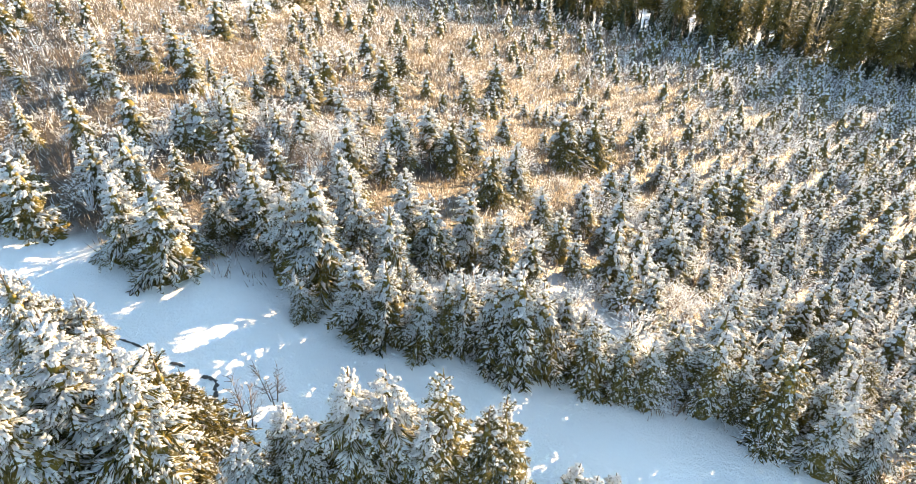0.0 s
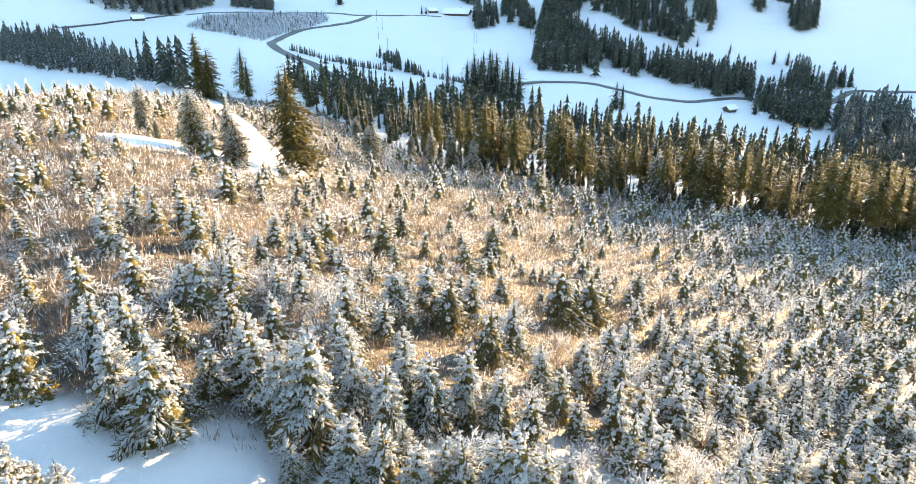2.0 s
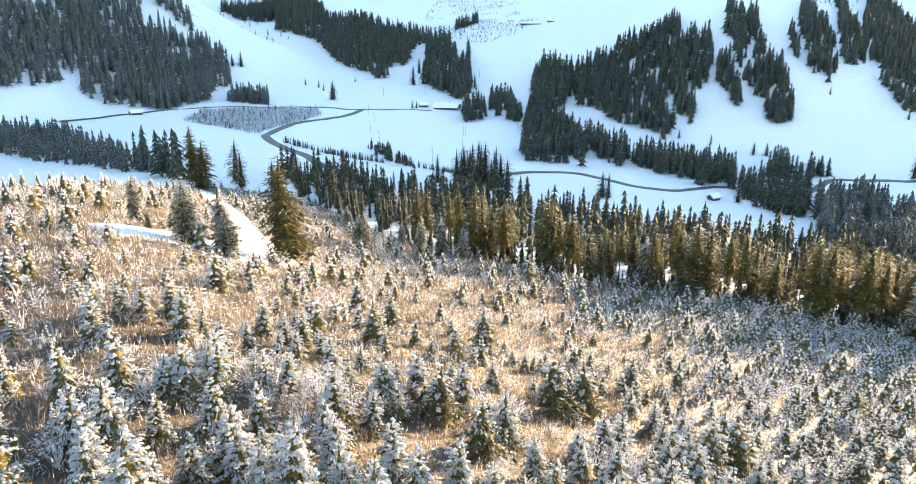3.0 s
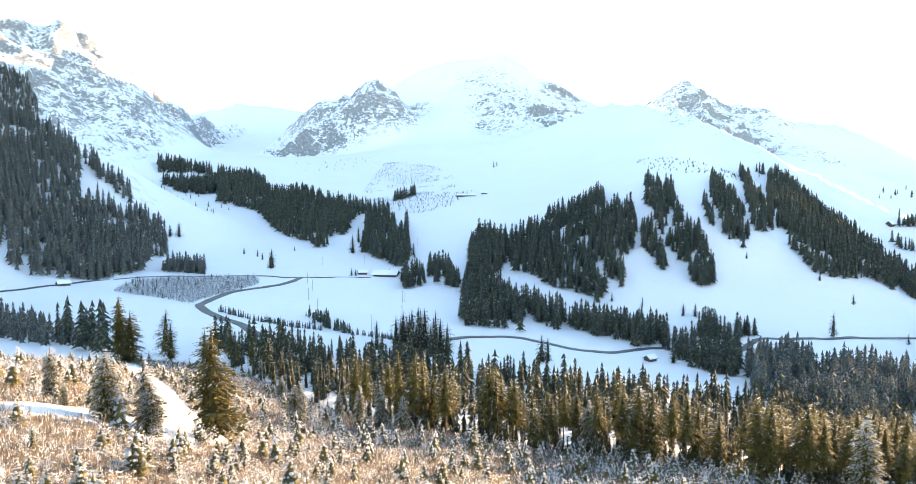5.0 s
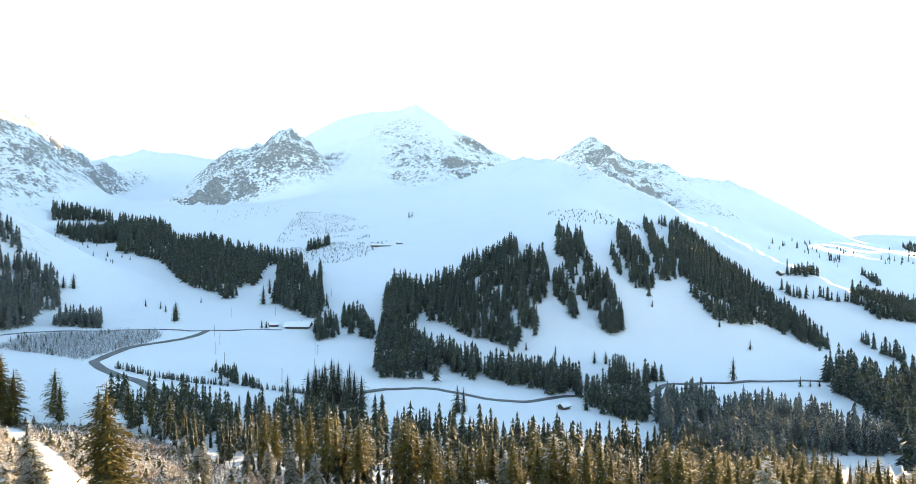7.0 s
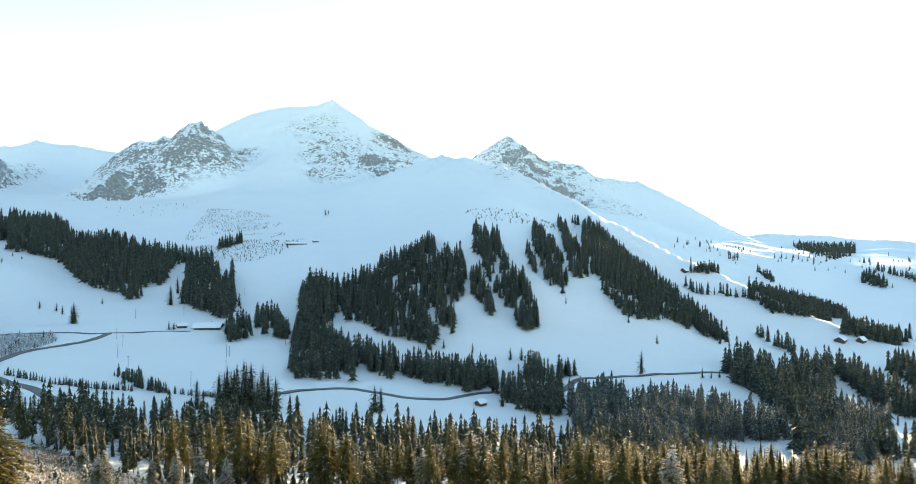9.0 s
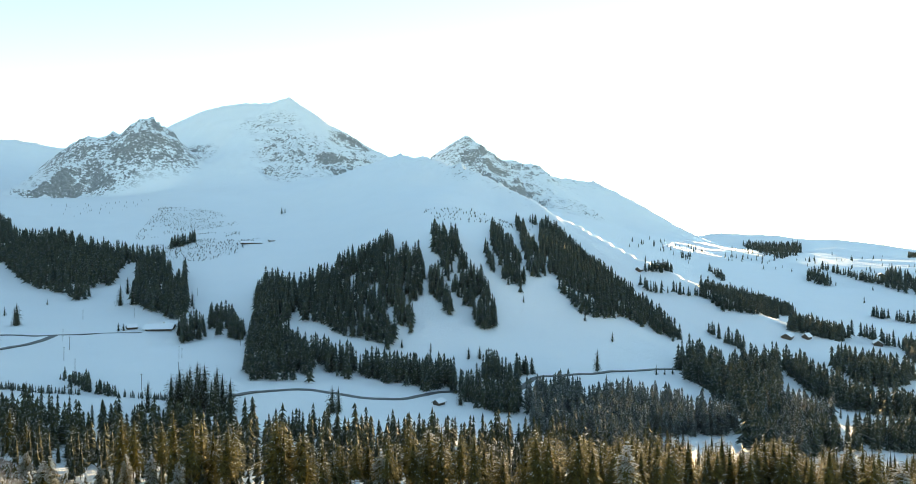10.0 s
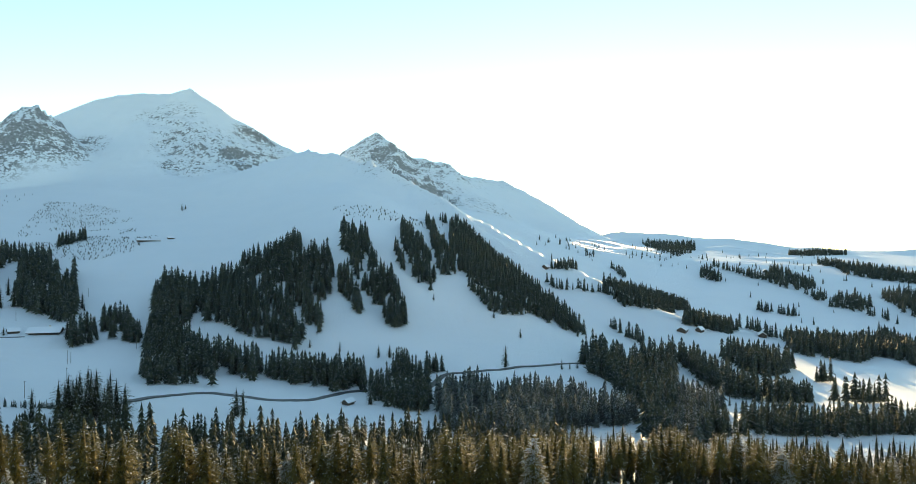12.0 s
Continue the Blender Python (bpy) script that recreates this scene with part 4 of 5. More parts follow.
# the single ones above the snowy lane
for x, y, tall, pick in [(-27.2, 109.4, 18.5, 5), (-33.5, 97.7, 10.7, 4), (-31.2, 93.5, 8.0, 4), (-95.4, 255.3, 24.0, 5), (-90.0, 249.3, 18.9, 5), (-20.5, 157.7, 9.5, 4), (-12.2, 184.0, 7.0, 4), (-6.3, 171.0, 10.2, 4), (-1.3, 168.0, 10.8, 4), (4.5, 163, 9.0, 4), (-89.3, 286.4, 18.5, 2), (-61.9, 279.3, 17.0, 2), (-80.6, 265.0, 15.0, 2), (-70, 271, 13, 2), (-57, 270, 11, 2), (-50, 262, 14, 1), (-42, 250, 15, 2), (-36, 240, 12, 2)] + [(-37.8, 95.8, 10.1, 4), (-49.4, 105.0, 7.7, 4), (-52.4, 184.7, 6.8, 4), (-45.2, 100.3, 3.3, 4), (-30.8, 206.7, 7.2, 4), (-19.8, 158.8, 10.4, 4)]:
    stand_tall(x, y, tall, pick, g)
FRONT = [(-14, 196), (-6, 182), (10, 162), (36, 155), (68, 144), (96, 134), (125, 150), (160, 165), (190, 150), (225, 115), (250, 80), (265, 110), (240, 150), (200, 180), (160, 186), (118, 170), (96, 154), (70, 163), (36, 172), (8, 185)]
px, py = scatter(FRONT, 5.8, 95, 0.88)
for x, y in zip(px, py):
    stand_tall(x, y, g.uniform(12, 20.5), int(g.choice([0, 0, 0, 1, 1, 1, 2, 2, 3, 3, 3, 4])), g)
for ob in TALL:
    x, y = g.uniform(60, 110), 0
    y = 175 - 0.42 * x
    ob.matrix_world = pose(x, y, float(height(x, y)) - 0.1, 0, 0, g.uniform(0, 360)) @ Matrix.Scale(0.9, 4)
# low growth added over the bright snow floor, forest shade in its colour
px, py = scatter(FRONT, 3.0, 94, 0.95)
forest("undergrowth", "small spruces and thicket under the tall spruces, coloured dark for shade", px, py, 3.0, 7.5, needle_shaded, 93, True)
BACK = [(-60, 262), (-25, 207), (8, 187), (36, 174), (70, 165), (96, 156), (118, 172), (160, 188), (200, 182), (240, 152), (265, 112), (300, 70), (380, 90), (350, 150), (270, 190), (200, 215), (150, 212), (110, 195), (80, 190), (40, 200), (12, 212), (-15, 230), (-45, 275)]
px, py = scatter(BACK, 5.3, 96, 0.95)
planted("spruce_stand", "close stand of tall spruces falling to the valley, coloured dark for shade", px, py, 8.5, 14, [bark_mat, needle_shaded, snow_mat], 97, TALL_UNITS, "forest", 0.3)

# the trees that follow down the slope, to the meadow, shade put into their needles
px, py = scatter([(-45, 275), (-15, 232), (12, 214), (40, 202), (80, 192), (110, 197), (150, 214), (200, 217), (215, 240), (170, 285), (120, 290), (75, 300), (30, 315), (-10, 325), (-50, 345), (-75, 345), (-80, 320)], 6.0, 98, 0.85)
forest("spruce_wood", "spruces below the stand's edge, coloured dark for shade", px, py, 9, 15.5, needle_shaded, 99, True)
# ---- woods: plan outlines in metres ----
wood_count = 0


def wood(outline, gap, low, high, keep, snowy=False):
    """A spruce wood on the slope, with small open spots in it."""
    global wood_count
    wood_count += 1
    px, py = scatter(outline, gap, 100 + wood_count, keep)
    open_spots = grain(px, py, 22, 71) + 0.8 * grain(px, py, 8, 72) > 0.62
    px, py = px[~open_spots], py[~open_spots]
    near = math.hypot(*np.mean(np.array(outline), 0)) < 760
    forest("spruce_wood", "snow-dusted dark spruce wood on the slope" if snowy else "spruce wood on the snowy slope, its dark green paled for haze", px, py, low, high, needle_frost if snowy else needle_hazed, 200 + wood_count, near)


wood([(78, 610), (84, 607), (97, 610), (116, 637), (140, 767), (129, 810), (110, 795), (95, 746)], 5.9, 15.8, 24.6, 0.95)
wood([(54, 479), (54, 447), (58, 431), (68, 435), (79, 443), (85, 439), (91, 433), (102, 484), (107, 552), (102, 579), (95, 610), (83, 614), (75, 618), (55, 487)], 4.8, 12.7, 19.7, 0.95)
wood([(122, 664), (122, 618), (131, 606), (139, 594), (141, 573), (152, 565), (161, 560), (167, 545), (172, 546), (173, 533), (183, 545), (189, 562), (190, 585), (258, 820), (250, 818), (235, 817), (219, 816), (204, 828), (177, 760), (170, 789), (151, 763), (137, 750)], 5.8, 14.0, 21.7, 0.95)
wood([(222, 709), (204, 620), (198, 585), (201, 568), (203, 559), (207, 555), (208, 557), (215, 592), (223, 632), (250, 736), (271, 822), (260, 830)], 5.6, 13.5, 21.1, 0.95)
wood([(236, 694), (225, 636), (225, 612), (239, 631), (249, 646), (265, 688), (272, 720), (269, 732), (264, 747), (246, 724)], 5.5, 14.6, 22.7, 0.95)
wood([(252, 650), (250, 630), (253, 620), (254, 609), (252, 588), (258, 591), (260, 596), (262, 611), (272, 650), (275, 674), (273, 685), (265, 683)], 4.7, 12.6, 19.6, 0.95)
wood([(289, 727), (285, 699), (281, 674), (275, 644), (274, 631), (306, 704), (317, 740), (328, 784), (326, 801), (316, 795)], 5.0, 13.5, 20.9, 0.95)
wood([(307, 725), (309, 705), (293, 655), (276, 608), (276, 594), (273, 576), (270, 556), (273, 554), (283, 563), (288, 558), (295, 571), (311, 619), (318, 643), (319, 657), (315, 664), (318, 685), (318, 701), (328, 735), (344, 785), (327, 771)], 5.0, 13.4, 20.8, 0.95)
wood([(277, 635), (277, 624), (281, 619), (292, 644), (287, 647), (281, 644)], 4.6, 12.2, 18.9, 0.95)
wood([(357, 733), (338, 678), (340, 666), (353, 693), (356, 714), (360, 739)], 4.8, 12.7, 19.8, 0.95)
wood([(380, 757), (363, 704), (342, 648), (349, 644), (349, 632), (349, 621), (356, 626), (368, 648), (393, 700), (406, 735), (419, 774), (412, 780), (437, 849), (436, 869)], 5.4, 12.9, 20.0, 0.95)
wood([(531, 966), (437, 778), (389, 679), (388, 665), (396, 666), (403, 665), (418, 688), (437, 735), (472, 807), (468, 818), (552, 983), (567, 1032)], 5.4, 13.0, 20.3, 0.95)
wood([(585, 1016), (600, 1013), (607, 1026), (597, 1035)], 5.5, 14.8, 23.0, 0.95)
wood([(440, 739), (425, 692), (406, 643), (403, 615), (405, 583), (428, 585), (468, 605), (478, 597), (477, 576), (483, 554), (506, 561), (519, 576), (552, 633), (565, 681), (567, 709), (569, 736), (576, 787), (591, 852), (613, 934), (623, 987), (628, 1023), (603, 1014)], 5.1, 12.3, 19.2, 0.95)
wood([(107, 534), (108, 501), (109, 465), (118, 452), (125, 448), (137, 447), (142, 437), (149, 433), (152, 418), (157, 411), (175, 423), (184, 422), (200, 458), (195, 471), (183, 479), (173, 475), (164, 478), (153, 471), (148, 483), (137, 491), (133, 510), (122, 523), (114, 530), (108, 539)], 4.7, 12.5, 19.5, 0.95)
wood([(181, 423), (173, 380), (174, 366), (179, 361), (182, 353), (189, 351), (194, 348), (231, 415), (245, 456), (252, 489), (245, 495), (202, 427), (191, 418), (197, 460)], 4.3, 11.4, 17.8, 0.95)
wood([(247, 449), (258, 457), (266, 458), (271, 467), (270, 477), (258, 469)], 3.8, 10.1, 15.7, 0.95)
wood([(197, 347), (176, 294), (180, 284), (174, 260), (169, 237), (176, 226), (183, 226), (233, 279), (238, 274), (249, 274), (259, 273), (286, 274), (308, 296), (299, 316), (301, 331), (302, 347), (295, 353), (288, 356), (287, 369), (272, 380), (260, 389), (253, 399), (238, 397), (222, 391)], 4.4, 11.8, 18.4, 0.95, snowy=True)
wood([(407, 455), (381, 414), (382, 402), (355, 363), (346, 344), (328, 315), (246, 230), (241, 219), (247, 217), (252, 217), (521, 448), (534, 468), (511, 464), (508, 474), (478, 459), (466, 464), (463, 474), (470, 495), (464, 504), (427, 477)], 6.6, 15.8, 24.6, 0.95)
wood([(249, 227), (245, 213), (254, 211), (260, 209), (367, 281), (397, 291), (401, 294), (387, 297), (384, 309), (395, 327), (400, 348), (506, 461)], 5.1, 12.2, 18.9, 0.95, snowy=True)
wood([(554, 501), (559, 485), (495, 410), (454, 365), (440, 338), (426, 312), (432, 298), (452, 295), (467, 305), (465, 320), (496, 363), (522, 400), (542, 435), (550, 456), (568, 494), (562, 508)], 5.9, 15.6, 24.3, 0.95)
wood([(442, 296), (452, 290), (468, 289), (481, 286), (488, 290), (500, 309), (507, 326), (455, 305)], 4.4, 11.7, 18.3, 0.95)
wood([(622, 774), (619, 747), (644, 739), (676, 737), (697, 735), (695, 709), (688, 680), (716, 673), (743, 666), (904, 773), (954, 788), (1016, 839), (1017, 869), (1057, 948), (1040, 978), (1009, 996), (996, 1016), (700, 738), (681, 742), (649, 744), (624, 753), (626, 780)], 5.2, 12.4, 19.3, 0.95)
wood([(1135, 1167), (1098, 1102), (1051, 1024), (1086, 1058), (1126, 1131), (1179, 1213)], 8.3, 14.3, 22.2, 0.95)
wood([(732, 618), (754, 606), (757, 594), (782, 590), (846, 617), (860, 628), (882, 666), (836, 656), (873, 701), (737, 623)], 5.9, 15.8, 24.6, 0.95)
wood([(884, 642), (885, 618), (859, 582), (871, 563), (756, 474), (757, 454), (779, 446), (772, 422), (780, 413), (868, 439), (869, 426), (835, 380), (837, 351), (1026, 430), (999, 454), (1138, 558), (1075, 544), (1012, 536), (983, 537), (964, 551), (927, 555), (890, 558), (892, 577), (882, 597), (906, 633), (896, 651)], 6.6, 15.8, 24.6, 0.95)
wood([(606, 463), (600, 446), (568, 409), (557, 389), (570, 380), (600, 388), (650, 408), (661, 415), (684, 443), (686, 458), (664, 464), (663, 478), (684, 508), (616, 470)], 5.9, 15.8, 24.6, 0.95)
wood([(600, 623), (591, 593), (581, 565), (580, 544), (594, 558), (588, 572), (598, 600), (605, 628)], 5.4, 14.3, 22.3, 0.95)
wood([(1344, 1080), (1344, 1054), (1348, 1023), (1399, 1062), (1464, 1148), (1437, 1155)], 9.2, 15.8, 24.6, 0.95)
wood([(1519, 1181), (1493, 1109), (1472, 1043), (1467, 993), (1445, 956), (1434, 913), (1453, 883), (1476, 875), (1538, 912), (1589, 966), (1616, 1029), (1692, 1119), (1514, 1025), (1511, 1071), (1513, 1123), (1544, 1201)], 9.2, 15.8, 24.6, 0.95)
wood([(1988, 1172), (1942, 1093), (1780, 971), (1777, 926), (1764, 864), (1774, 806), (1815, 771), (1977, 840), (1941, 882), (2008, 983), (2026, 1055), (2047, 1117), (2081, 1171), (2071, 1220)], 9.2, 15.8, 24.6, 0.95)
wood([(1410, 860), (1361, 802), (1377, 791), (1412, 811), (1444, 851), (1424, 868)], 9.2, 15.8, 24.6, 0.95)
wood([(1323, 756), (1326, 735), (1324, 701), (1385, 709), (1435, 734), (1474, 780), (1438, 797), (1358, 776)], 9.2, 15.8, 24.6, 0.95)
wood([(1514, 755), (1391, 661), (1347, 612), (1355, 576), (1668, 709), (1613, 733), (1608, 763), (1550, 773)], 9.2, 15.8, 24.6, 0.95)
wood([(1328, 692), (1301, 657), (1286, 625), (1302, 633), (1314, 664), (1344, 701)], 5.9, 15.8, 24.6, 0.95)
wood([(1148, 792), (1146, 764), (1159, 772), (1161, 801)], 5.9, 15.8, 24.6, 0.95)
wood([(1158, 760), (1160, 738), (1184, 733), (1197, 741), (1175, 748), (1170, 768)], 5.9, 15.8, 24.6, 0.95)
wood([(671, 820), (697, 812), (722, 817), (1041, 1178), (716, 835), (678, 828)], 4.2, 10.1, 15.7, 0.95)
wood([(1163, 1283), (1201, 1292), (1234, 1327), (1179, 1301)], 6.7, 11.4, 17.8, 0.95)
wood([(582, 352), (599, 348), (615, 345), (623, 350), (614, 357), (588, 356)], 5.9, 15.8, 24.6, 0.95)
wood([(508, 291), (513, 281), (523, 273), (543, 267), (552, 272), (543, 283), (522, 285), (514, 294)], 5.9, 15.8, 24.6, 0.95)
wood([(2124, 1998), (1665, 1493), (1566, 1339), (1981, 1615), (2564, 2090), (2405, 2056), (2296, 2059), (2217, 2086)], 8.7, 14.8, 23.1, 0.35)
wood([(2244, 1428), (2478, 1460), (2757, 1504), (2960, 1615), (2892, 1703), (2534, 1613)], 7.8, 13.4, 20.8, 0.4)
wood([(-299, 577), (-287, 589), (-271, 591), (-257, 600), (-358, 850), (-374, 889), (-392, 915), (-423, 925), (-440, 904), (-463, 897)], 6.6, 15.8, 24.6, 0.95, snowy=True)
wood([(-349, 512), (-342, 535), (-333, 564), (-327, 596), (-325, 631), (-360, 737), (-792, 1674), (-837, 1723), (-876, 1704), (-936, 1699), (-1003, 1689), (-1042, 1655)], 6.6, 15.8, 24.6, 0.95, snowy=True)
wood([(-361, 871), (-337, 845), (-312, 831), (-298, 825), (-286, 822), (-289, 829), (-311, 863), (-321, 854), (-350, 878), (-372, 896)], 5.9, 15.8, 24.6, 0.95, snowy=True)
wood([(-259, 599), (-249, 601), (-242, 606), (-237, 629), (-227, 641), (-222, 656), (-229, 709), (-225, 731), (-240, 781), (-262, 814), (-275, 815), (-281, 794), (-297, 791), (-320, 804), (-328, 792), (-315, 730)], 5.5, 14.5, 22.6, 0.95, snowy=True)
wood([(-203, 649), (-196, 654), (-186, 654), (-162, 642), (-171, 676), (-195, 688), (-211, 704), (-212, 675)], 4.2, 11.2, 17.4, 0.95, snowy=True)
wood([(-417, 1321), (-405, 1353), (-381, 1422), (-343, 1414), (-350, 1441), (-396, 1480), (-437, 1460), (-444, 1406)], 5.9, 15.8, 24.6, 0.7)
wood([(-383, 1237), (-338, 1191), (-312, 1198), (-283, 1218), (-323, 1388), (-349, 1340), (-363, 1282), (-389, 1256)], 5.9, 15.8, 24.6, 0.95)
wood([(-265, 1127), (-225, 1100), (-194, 1073), (-155, 963), (-127, 904), (-100, 859), (-78, 819), (-69, 810), (-67, 897), (-51, 876), (-41, 1024), (-24, 1035), (-24, 1060), (-44, 1102), (-66, 1143), (-87, 1172), (-99, 1176), (-115, 1207), (-148, 1281), (-172, 1225), (-202, 1259), (-257, 1424), (-295, 1440), (-340, 1448)], 6.6, 15.8, 24.6, 0.95)
wood([(-25, 787), (-17, 757), (-6, 715), (6, 692), (15, 670), (27, 699), (35, 924), (18, 845), (9, 1000), (-8, 1035), (-24, 1047), (-26, 835)], 6.6, 15.8, 24.6, 0.95)
wood([(16, 570), (27, 577), (36, 586), (39, 631), (31, 644), (18, 632)], 4.6, 12.2, 18.9, 0.95)
wood([(40, 606), (51, 590), (64, 571), (69, 611), (58, 675), (45, 679)], 4.3, 11.4, 17.7, 0.95)
wood([(13, 1092), (34, 1109), (53, 1126), (56, 1196), (35, 1139), (13, 1107)], 5.2, 13.9, 21.6, 0.95)
wood([(264, 214), (297, 224), (327, 225), (349, 219), (369, 211), (401, 203), (428, 195), (449, 183), (519, 211), (482, 220), (455, 230), (419, 240), (394, 247), (367, 252), (337, 255), (304, 246)], 4.2, 11.2, 17.4, 0.95)
# ---- roads in the valley ----
def road(name, label, pts, width, mat=None):
    """A ploughed road: a carriageway ribbon between low snow banks."""
    line = smooth_line(pts, 10)
    d = np.gradient(line, axis=0)
    d /= np.linalg.norm(d, axis=1)[:, None] + 1e-9
    side = np.stack([-d[:, 1], d[:, 0]], 1)
    soup = bmesh.new()
    profile = [(-0.5, -0.4), (-0.5, 0.16), (-0.2, 0.22), (0.2, 0.22), (0.5, 0.16), (0.5, -0.4)]
    rings = []
    for p, s in zip(line, side):
        z = max(float(height(*(p + s * width * 0.5))), float(height(*(p - s * width * 0.5))), float(height(*p)))
        rings.append([soup.verts.new((p[0] + s[0] * width * a, p[1] + s[1] * width * a, z + b)) for a, b in profile])
    for a, b in zip(rings, rings[1:]):
        for i in range(len(profile) - 1):
            soup.faces.new((a[i], a[i + 1], b[i + 1], b[i]))
    me = bpy.data.meshes.new(name)
    soup.to_mesh(me)
    soup.free()
    me.materials.append(mat or asphalt)
    return tagged(new(name, me), label, "road", kind="structure")


road("road", "cleared dark asphalt road along the valley side", [(-292, 521), (-276, 546), (-260, 577), (-242, 600), (-219, 622), (-186, 633), (-148, 629), (-110, 626), (-74, 620)], 5.0)
road("road", "narrow cleared lane to the farm", [(-74, 620), (-50, 622), (-35, 624), (-12, 622)], 3.6)
road("road", "cleared asphalt road bending down the snowy meadow", [(-74, 620), (-84, 591), (-114, 543), (-123, 489), (-123, 467), (-102, 428), (-83, 406), (-72, 382), (-60, 365), (-48, 352)], 6.0)
road("road", "cleared asphalt road across the valley meadow", [(28, 396), (41, 402), (58, 413), (82, 421), (97, 412), (120, 398), (142, 397), (167, 413), (189, 415), (212, 405), (231, 415), (266, 452), (286, 452), (320, 453), (358, 455), (412, 457)], 5.0)
road("road", "narrow farm track in the snow", [(401, 445), (385, 406), (371, 367)], 2.6)


# ---- buildings ----
def box(bm, x0, x1, y0, y1, z0, z1):
    v = [bm.verts.new(p) for p in ((x0, y0, z0), (x1, y0, z0), (x1, y1, z0), (x0, y1, z0), (x0, y0, z1), (x1, y0, z1), (x1, y1, z1), (x0, y1, z1))]
    for f in ((0, 3, 2, 1), (4, 5, 6, 7), (0, 1, 5, 4), (1, 2, 6, 5), (2, 3, 7, 6), (3, 0, 4, 7)):
        bm.faces.new([v[i] for i in f])


def part(name, bm, mat, parent, label=""):
    """One mesh under a thing."""
    me = bpy.data.meshes.new(name)
    bmesh.ops.recalc_face_normals(bm, faces=bm.faces)
    bm.to_mesh(me)
    bm.free()
    me.materials.append(mat)
    ob = new(name, me)
    ob.parent = parent
    if label:
        ob["label"] = label
    return ob


def gable(name, label, category, x, y, turn, long, deep, eaves, ridge, over=0.9, wall=None, windows=0, chimney=False, group=""):
    """A gabled house or barn with a snow-covered roof; the ridge runs along its own x."""
    z = min(float(height(x + dx, y + dy)) for dx in (-deep / 2, deep / 2) for dy in (-deep / 2, deep / 2)) - 0.2
    root = tagged(new(name), label, category, group)
    root.matrix_world = pose(x, y, z, 0, 0, turn)
    a, b = long / 2, deep / 2
    bm = bmesh.new()
    prof = [(-b, 0), (b, 0), (b, eaves), (0, ridge), (-b, eaves)]
    lo = [bm.verts.new((-a, p, q)) for p, q in prof]
    hi = [bm.verts.new((a, p, q)) for p, q in prof]
    bm.faces.new(lo)
    bm.faces.new(hi[::-1])
    for i in range(5):
        if i not in (2, 3):
            bm.faces.new((lo[i], hi[i], hi[(i + 1) % 5], lo[(i + 1) % 5]))
    part("wall", bm, wall or boards, root)
    slope = (ridge - eaves) / b
    for nm, mat, t0, t1, grow in (("roof", grey_wood, 0.02, 0.25, over), ("roof_snow", roof_snow, 0.26, 0.75, over - 0.1)):
        bm = bmesh.new()
        e = eaves - slope * grow
        pr = [(-b - grow, e + t0), (0, ridge + t0), (b + grow, e + t0), (b + grow, e + t1), (0, ridge + t1), (-b - grow, e + t1)]
        lo = [bm.verts.new((-a - grow, p, q)) for p, q in pr]
        hi = [bm.verts.new((a + grow, p, q)) for p, q in pr]
        bm.faces.new(lo)
        bm.faces.new(hi[::-1])
        for i in range(6):
            bm.faces.new((lo[i], hi[i], hi[(i + 1) % 6], lo[(i + 1) % 6]))
        part(nm, bm, mat, root)
    for k in range(windows):
        wx = -a + long * (k + 0.5) / windows
        bm = bmesh.new()
        box(bm, wx - 0.8, wx + 0.8, -b - 0.06, -b + 0.05, 1.2, 2.5)
        w = part("window", bm, glass_mat, root)
    if chimney:
        bm = bmesh.new()
        box(bm, long * 0.1, long * 0.1 + 1.2, 0.6, 1.8, ridge - 1.0, ridge + 1.9)
        part("chimney", bm, plaster, root)
    return root


gable("farmhouse", "long low alpine farmhouse with dark boards under a broad snow roof", "farmhouse", 2, 634, -14, 21, 14, 2.7, 5.6, 1.6, boards, 9, True)
gable("shed", "small wooden shed with a snow roof beside the farm", "shed", -20, 640, 12, 8, 5, 2.2, 4.0, 0.6)
gable("hay_shed", "small dark hay shed in the snowy meadow", "shed", 156, 380, 28, 6, 4.5, 2.0, 3.5, 0.7)
gable("shed", "small dark hut beside the valley road", "shed", -256, 572, 40, 9, 5, 2.2, 4.0, 0.6)
gable("barn", "long low alpine barn half buried in snow", "barn", 129, 1060, -4, 30, 9, 2.4, 4.4, 0.9)
gable("shed", "little alpine hut on the snowfield", "shed", 160, 1072, 0, 9, 6, 2.2, 3.8, 0.7)
for hx, hy, ht, hl in ((706, 596, 30, 20), (735, 592, 20, 13), (1596, 1080, 40, 20), (1413, 751, 30, 22), (855, 584, 40, 18), (667, 827, 30, 14)):
    gable("chalet", "far wooden chalet with a snow roof", "chalet", hx, hy, ht, hl, hl * 0.55, 4.0, 7.5, 1.0, boards, 4, False, "far chalets")


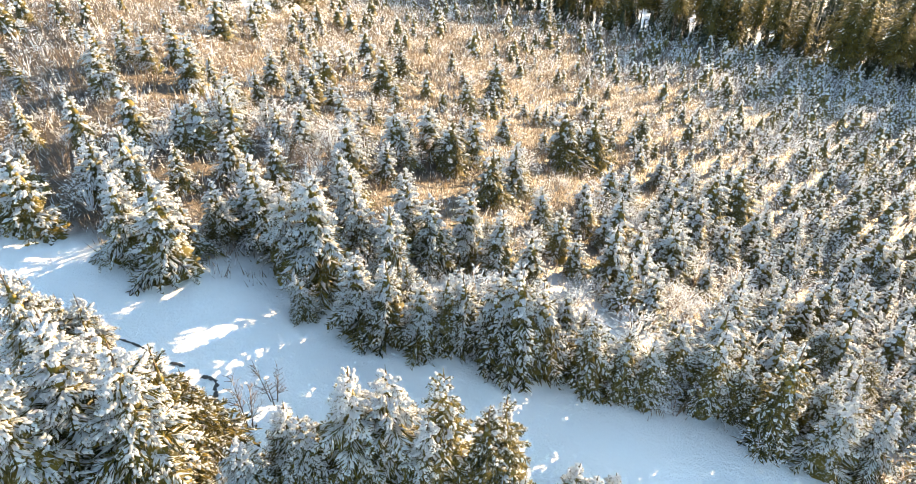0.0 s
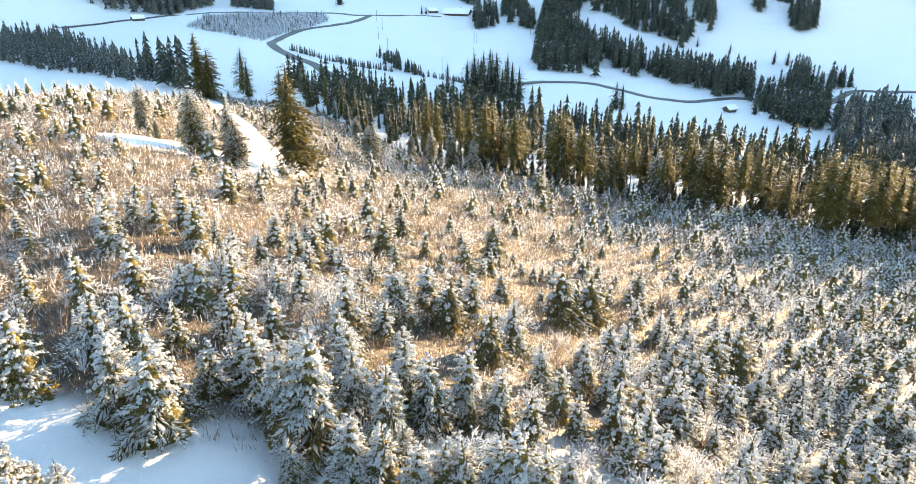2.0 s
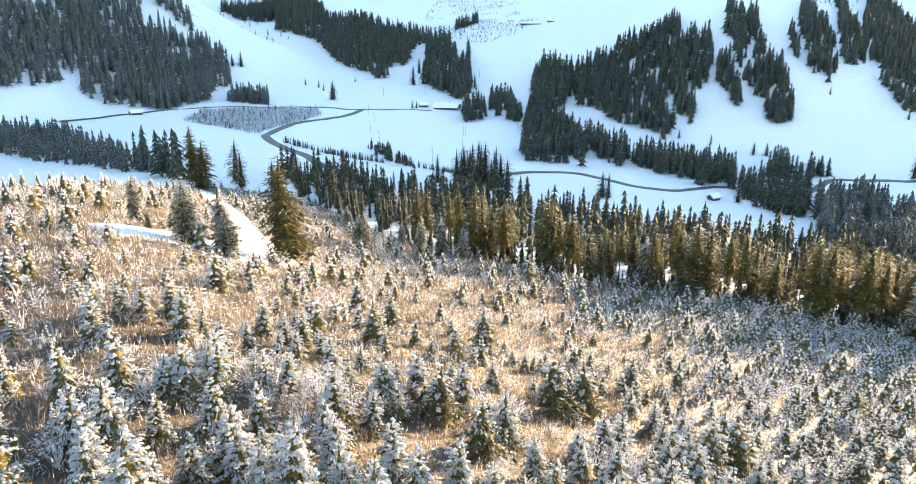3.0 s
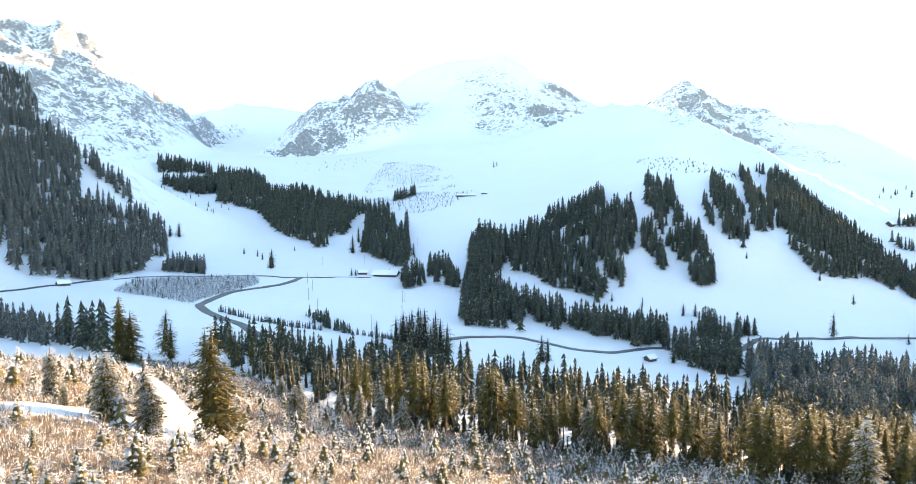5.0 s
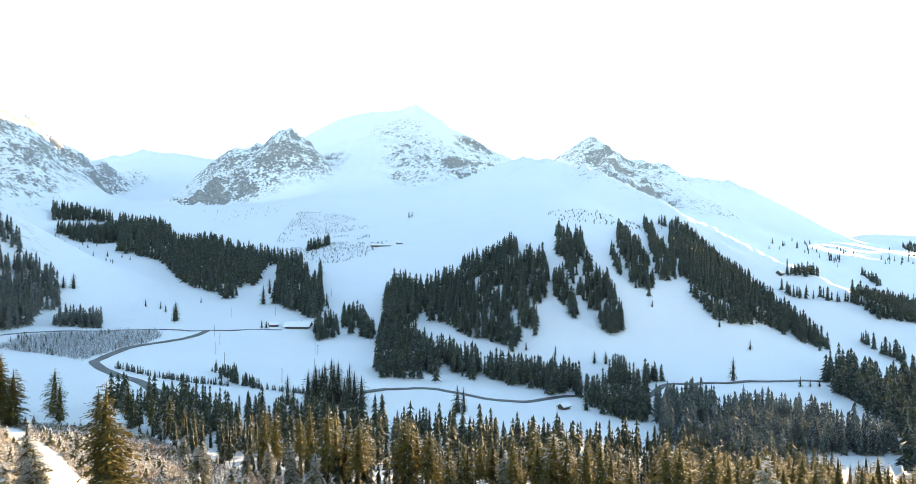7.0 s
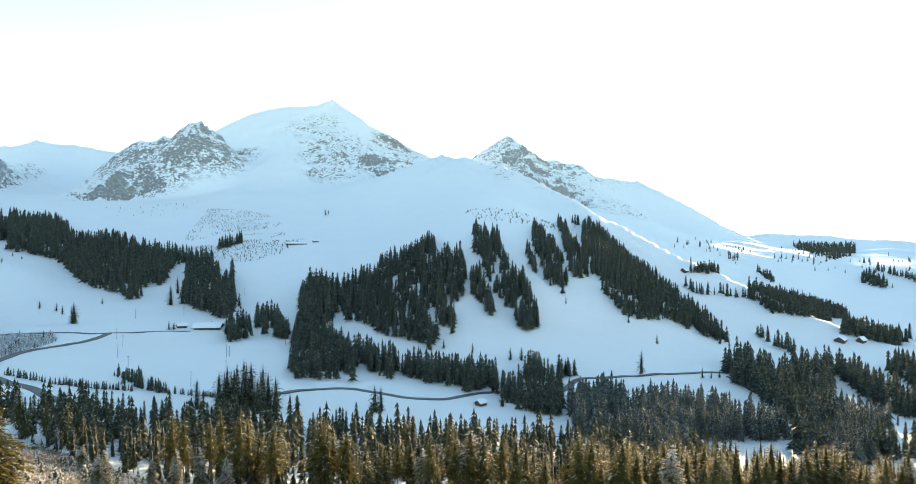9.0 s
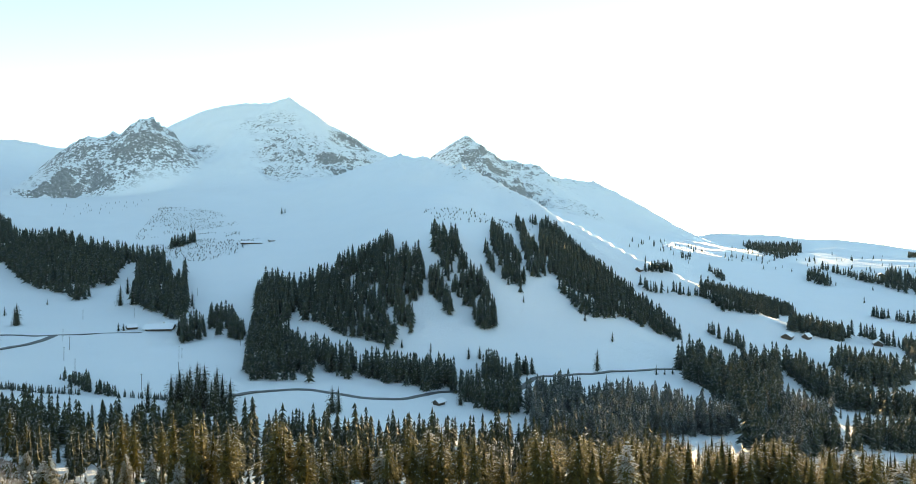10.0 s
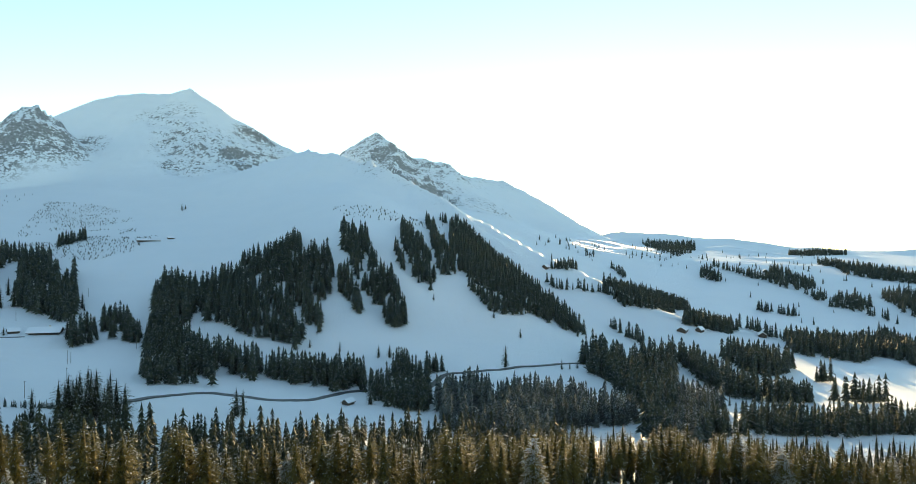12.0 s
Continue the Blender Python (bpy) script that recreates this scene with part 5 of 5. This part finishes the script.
# ---- poles and fence posts ----
def pole(x, y, tall, lean=0.0):
    z = float(height(x, y))
    root = tagged(new("pole"), "thin wooden pole standing in the snowy meadow", "pole", "poles in the meadow")
    root.matrix_world = pose(x, y, z, lean, 0, 0)
    bm = bmesh.new()
    bmesh.ops.create_cone(bm, cap_ends=True, segments=6, radius1=0.16, radius2=0.11, depth=tall + 0.6, matrix=Matrix.Translation((0, 0, tall / 2 - 0.3)))
    part("shaft", bm, grey_wood, root)
    bm = bmesh.new()
    box(bm, -0.6, 0.6, -0.06, 0.06, tall - 0.5, tall - 0.38)
    part("crossbar", bm, grey_wood, root)


for x, y, tall, lean in ((-66, 595, 9, 0), (-58, 560, 9, 0), (-57, 520, 9, 0), (-46, 474, 9, 2), (14, 520, 9, 0), (16, 522, 8, 14), (12, 455, 9, 0), (-8, 420, 9, 0), (-20, 700, 9, 0), (-62, 700, 9, 0), (40, 800, 9, 0), (60, 560, 9, 0)):
    pole(x, y, tall, lean)


# ---- hedges, scrub and single trees ----
def along(pts, step, seed, spread):
    q = np.random.default_rng(seed)
    line = smooth_line(pts, 60)
    keep, last = [], None
    for p in line:
        if last is None or np.hypot(*(p - last)) > step:
            keep.append(p + q.normal(0, spread, 2))
            last = p
    k = np.array(keep)
    return k[:, 0], k[:, 1]


x, y = along([(-106, 452), (-83, 428), (-63, 416), (-49, 414), (-37, 406)], 0.6, 301, 0.9)
forest("hedge", "low row of rimed young trees along the road", x, y, 3.0, 5.0, needle_frost, 302)
x, y = along([(-22, 404), (0, 392), (14, 384), (26, 384)], 0.6, 303, 0.9)
forest("hedge", "low row of rimed young trees along the meadow", x, y, 3.0, 5.0, needle_frost, 304)
SCRUB = [(-205, 539), (-213, 602), (-183, 622), (-113, 617), (-105, 586), (-126, 500), (-132, 475), (-173, 511)]
x, y = scatter(SCRUB, 2.3, 305, 0.9)
planted("scrub", "grey rimed alder scrub on the bank above the road", x, y, 2.2, 4.6, [grey_twigs, snow_mat], 306, RIMED_FAR, "shrubs", 0.1, (0.8, 1.2))
x, y = scatter(SCRUB, 7, 307, 0.4)
forest("scrub", "small rimed spruces on the bank", x, y, 3, 6.5, needle_frost, 308)
x, y = along([(-45, 452), (-40, 440), (-36, 425), (-30, 415), (-22, 405)], 0.7, 309, 2.8)
forest("scrub", "dark clump of alders in a meadow gully", x, y, 4, 8, needle_hazed, 310)
x, y = scatter([(-307, 485), (-263, 472), (-181, 379), (-128, 306), (-150, 318), (-204, 352), (-254, 390), (-320, 430)], 5.0, 311, 0.9)
forest("spruce_wood", "close plantation of rimed young spruces below the slope", x, y, 9, 14, needle_frost, 312)
x, y = scatter([(-165, 352), (-150, 330), (-128, 298), (-110, 280), (-105, 290), (-125, 315), (-150, 345)], 5.5, 313, 0.9)
forest("spruce_wood", "dark group of tall spruces below the slope", x, y, 16, 23, needle_hazed, 314, True)
# dwarf growth that pricks through the snow high up
x, y = scatter([(-51, 1123), (4, 1595), (119, 1450), (156, 1120), (78, 945), (-10, 1047)], 5.5, 315, 0.85)
some = grain(x, y, 60, 74) + 0.7 * grain(x, y, 18, 75) > 0.1
x, y = x[some], y[some]
planted("dwarf_pine", "dwarf pines pricking through the snowfield", x, y, 1.0, 3.0, [needle_hazed], 316, FAR_SHAPES, "dwarf pines", 0.3, (1.6, 3.4))
x, y = scatter([(361, 963), (423, 990), (483, 976), (595, 1018), (500, 900), (448, 866), (365, 884)], 7, 317, 0.5)
planted("dwarf_pine", "scattered dwarf pines on the snowy shoulder", x, y, 1.2, 4.5, [needle_hazed], 318, FAR_SHAPES, "dwarf pines", 0.3, (1.4, 2.8))
x, y = scatter([(-420, 1250), (-330, 1500), (-220, 1400), (-230, 1000), (-330, 1000)], 22, 319, 0.5)
forest("dwarf_pine", "scattered small spruces on the snowy spur", x, y, 3, 10, needle_hazed, 320)
x, y = scatter([(-160, 1500), (-60, 1560), (-10, 1700), (-120, 1750), (-230, 1650)], 18, 321, 0.4)
forest("dwarf_pine", "dwarf pines on the snow under the crag", x, y, 2, 5, needle_hazed, 322)

LONE = [tree_thing("spruce", "single dark spruce standing in the snow", "spruce", "single spruces", old_spruce_shape(s, 22.0, 0.04, 18, 7, 0.15, gi, 3), needle_shaded) for s, gi in ((401, 0.24), (402, 0.2), (403, 0.27))]
g = np.random.default_rng(404)


def lone(x, y, tall, pick=None):
    z, k = float(height(x, y)), tall / 22.0
    ob = copy_thing(LONE[int(g.integers(3)) if pick is None else pick], pose(x, y, z - 0.15, 0, 0, g.uniform(0, 360)))
    ob.scale = (k, k, k)


SINGLES = [(86, 361, 15), (90, 363, 14), (168, 375, 11), (327, 458, 19), (243, 504, 11), (234, 506, 11), (208, 525, 9), (187, 538, 8), (401, 537, 10), (399, 580, 8), (372, 440, 9), (379, 438, 7), (388, 439, 6), (346, 613, 8), (33, 725, 7), (-231, 798, 18), (-238, 788, 14), (-31, 842, 20), (-35, 772, 22)]
SINGLES += [(-24, 775, 20), (32, 740, 16), (-110, 681, 20), (-112, 684, 16), (-129, 739, 9), (-157, 784, 8), (-103, 801, 7), (-138, 761, 9), (219, 1341, 14), (226, 1345, 10), (16, 606, 16), (20, 604, 13), (24, 610, 10), (-30, 632, 8), (-26, 633, 7), (-60, 398, 9), (20, 398, 20), (24, 402, 17)]
SINGLES += [(12, 360, 19), (15, 366, 22), (19, 358, 20), (22, 366, 23), (26, 354, 20), (30, 360, 19), (17, 352, 16), (24, 347, 17), (9, 368, 17), (6, 350, 20), (10, 356, 22), (-4, 356, 16), (33, 352, 18)]
for x, y, tall in SINGLES:
    lone(x, y, tall)
for ob, (x, y) in zip(LONE, ((20, 371), (28, 368), (13, 347))):
    ob.matrix_world = pose(x, y, float(height(x, y)) - 0.15)

# scattered spruces over the far sunny hills
x, y = scatter([(620, 760), (900, 640), (1500, 560), (2200, 850), (2300, 1500), (1500, 1800), (1000, 1300)], 26, 323, 0.3)
some = grain(x, y, 120, 76) + 0.6 * grain(x, y, 50, 77) > 0.18
forest("spruce_wood", "scattered dark spruces on the far snowy hills", x[some], y[some], 8, 16, needle_hazed, 324)
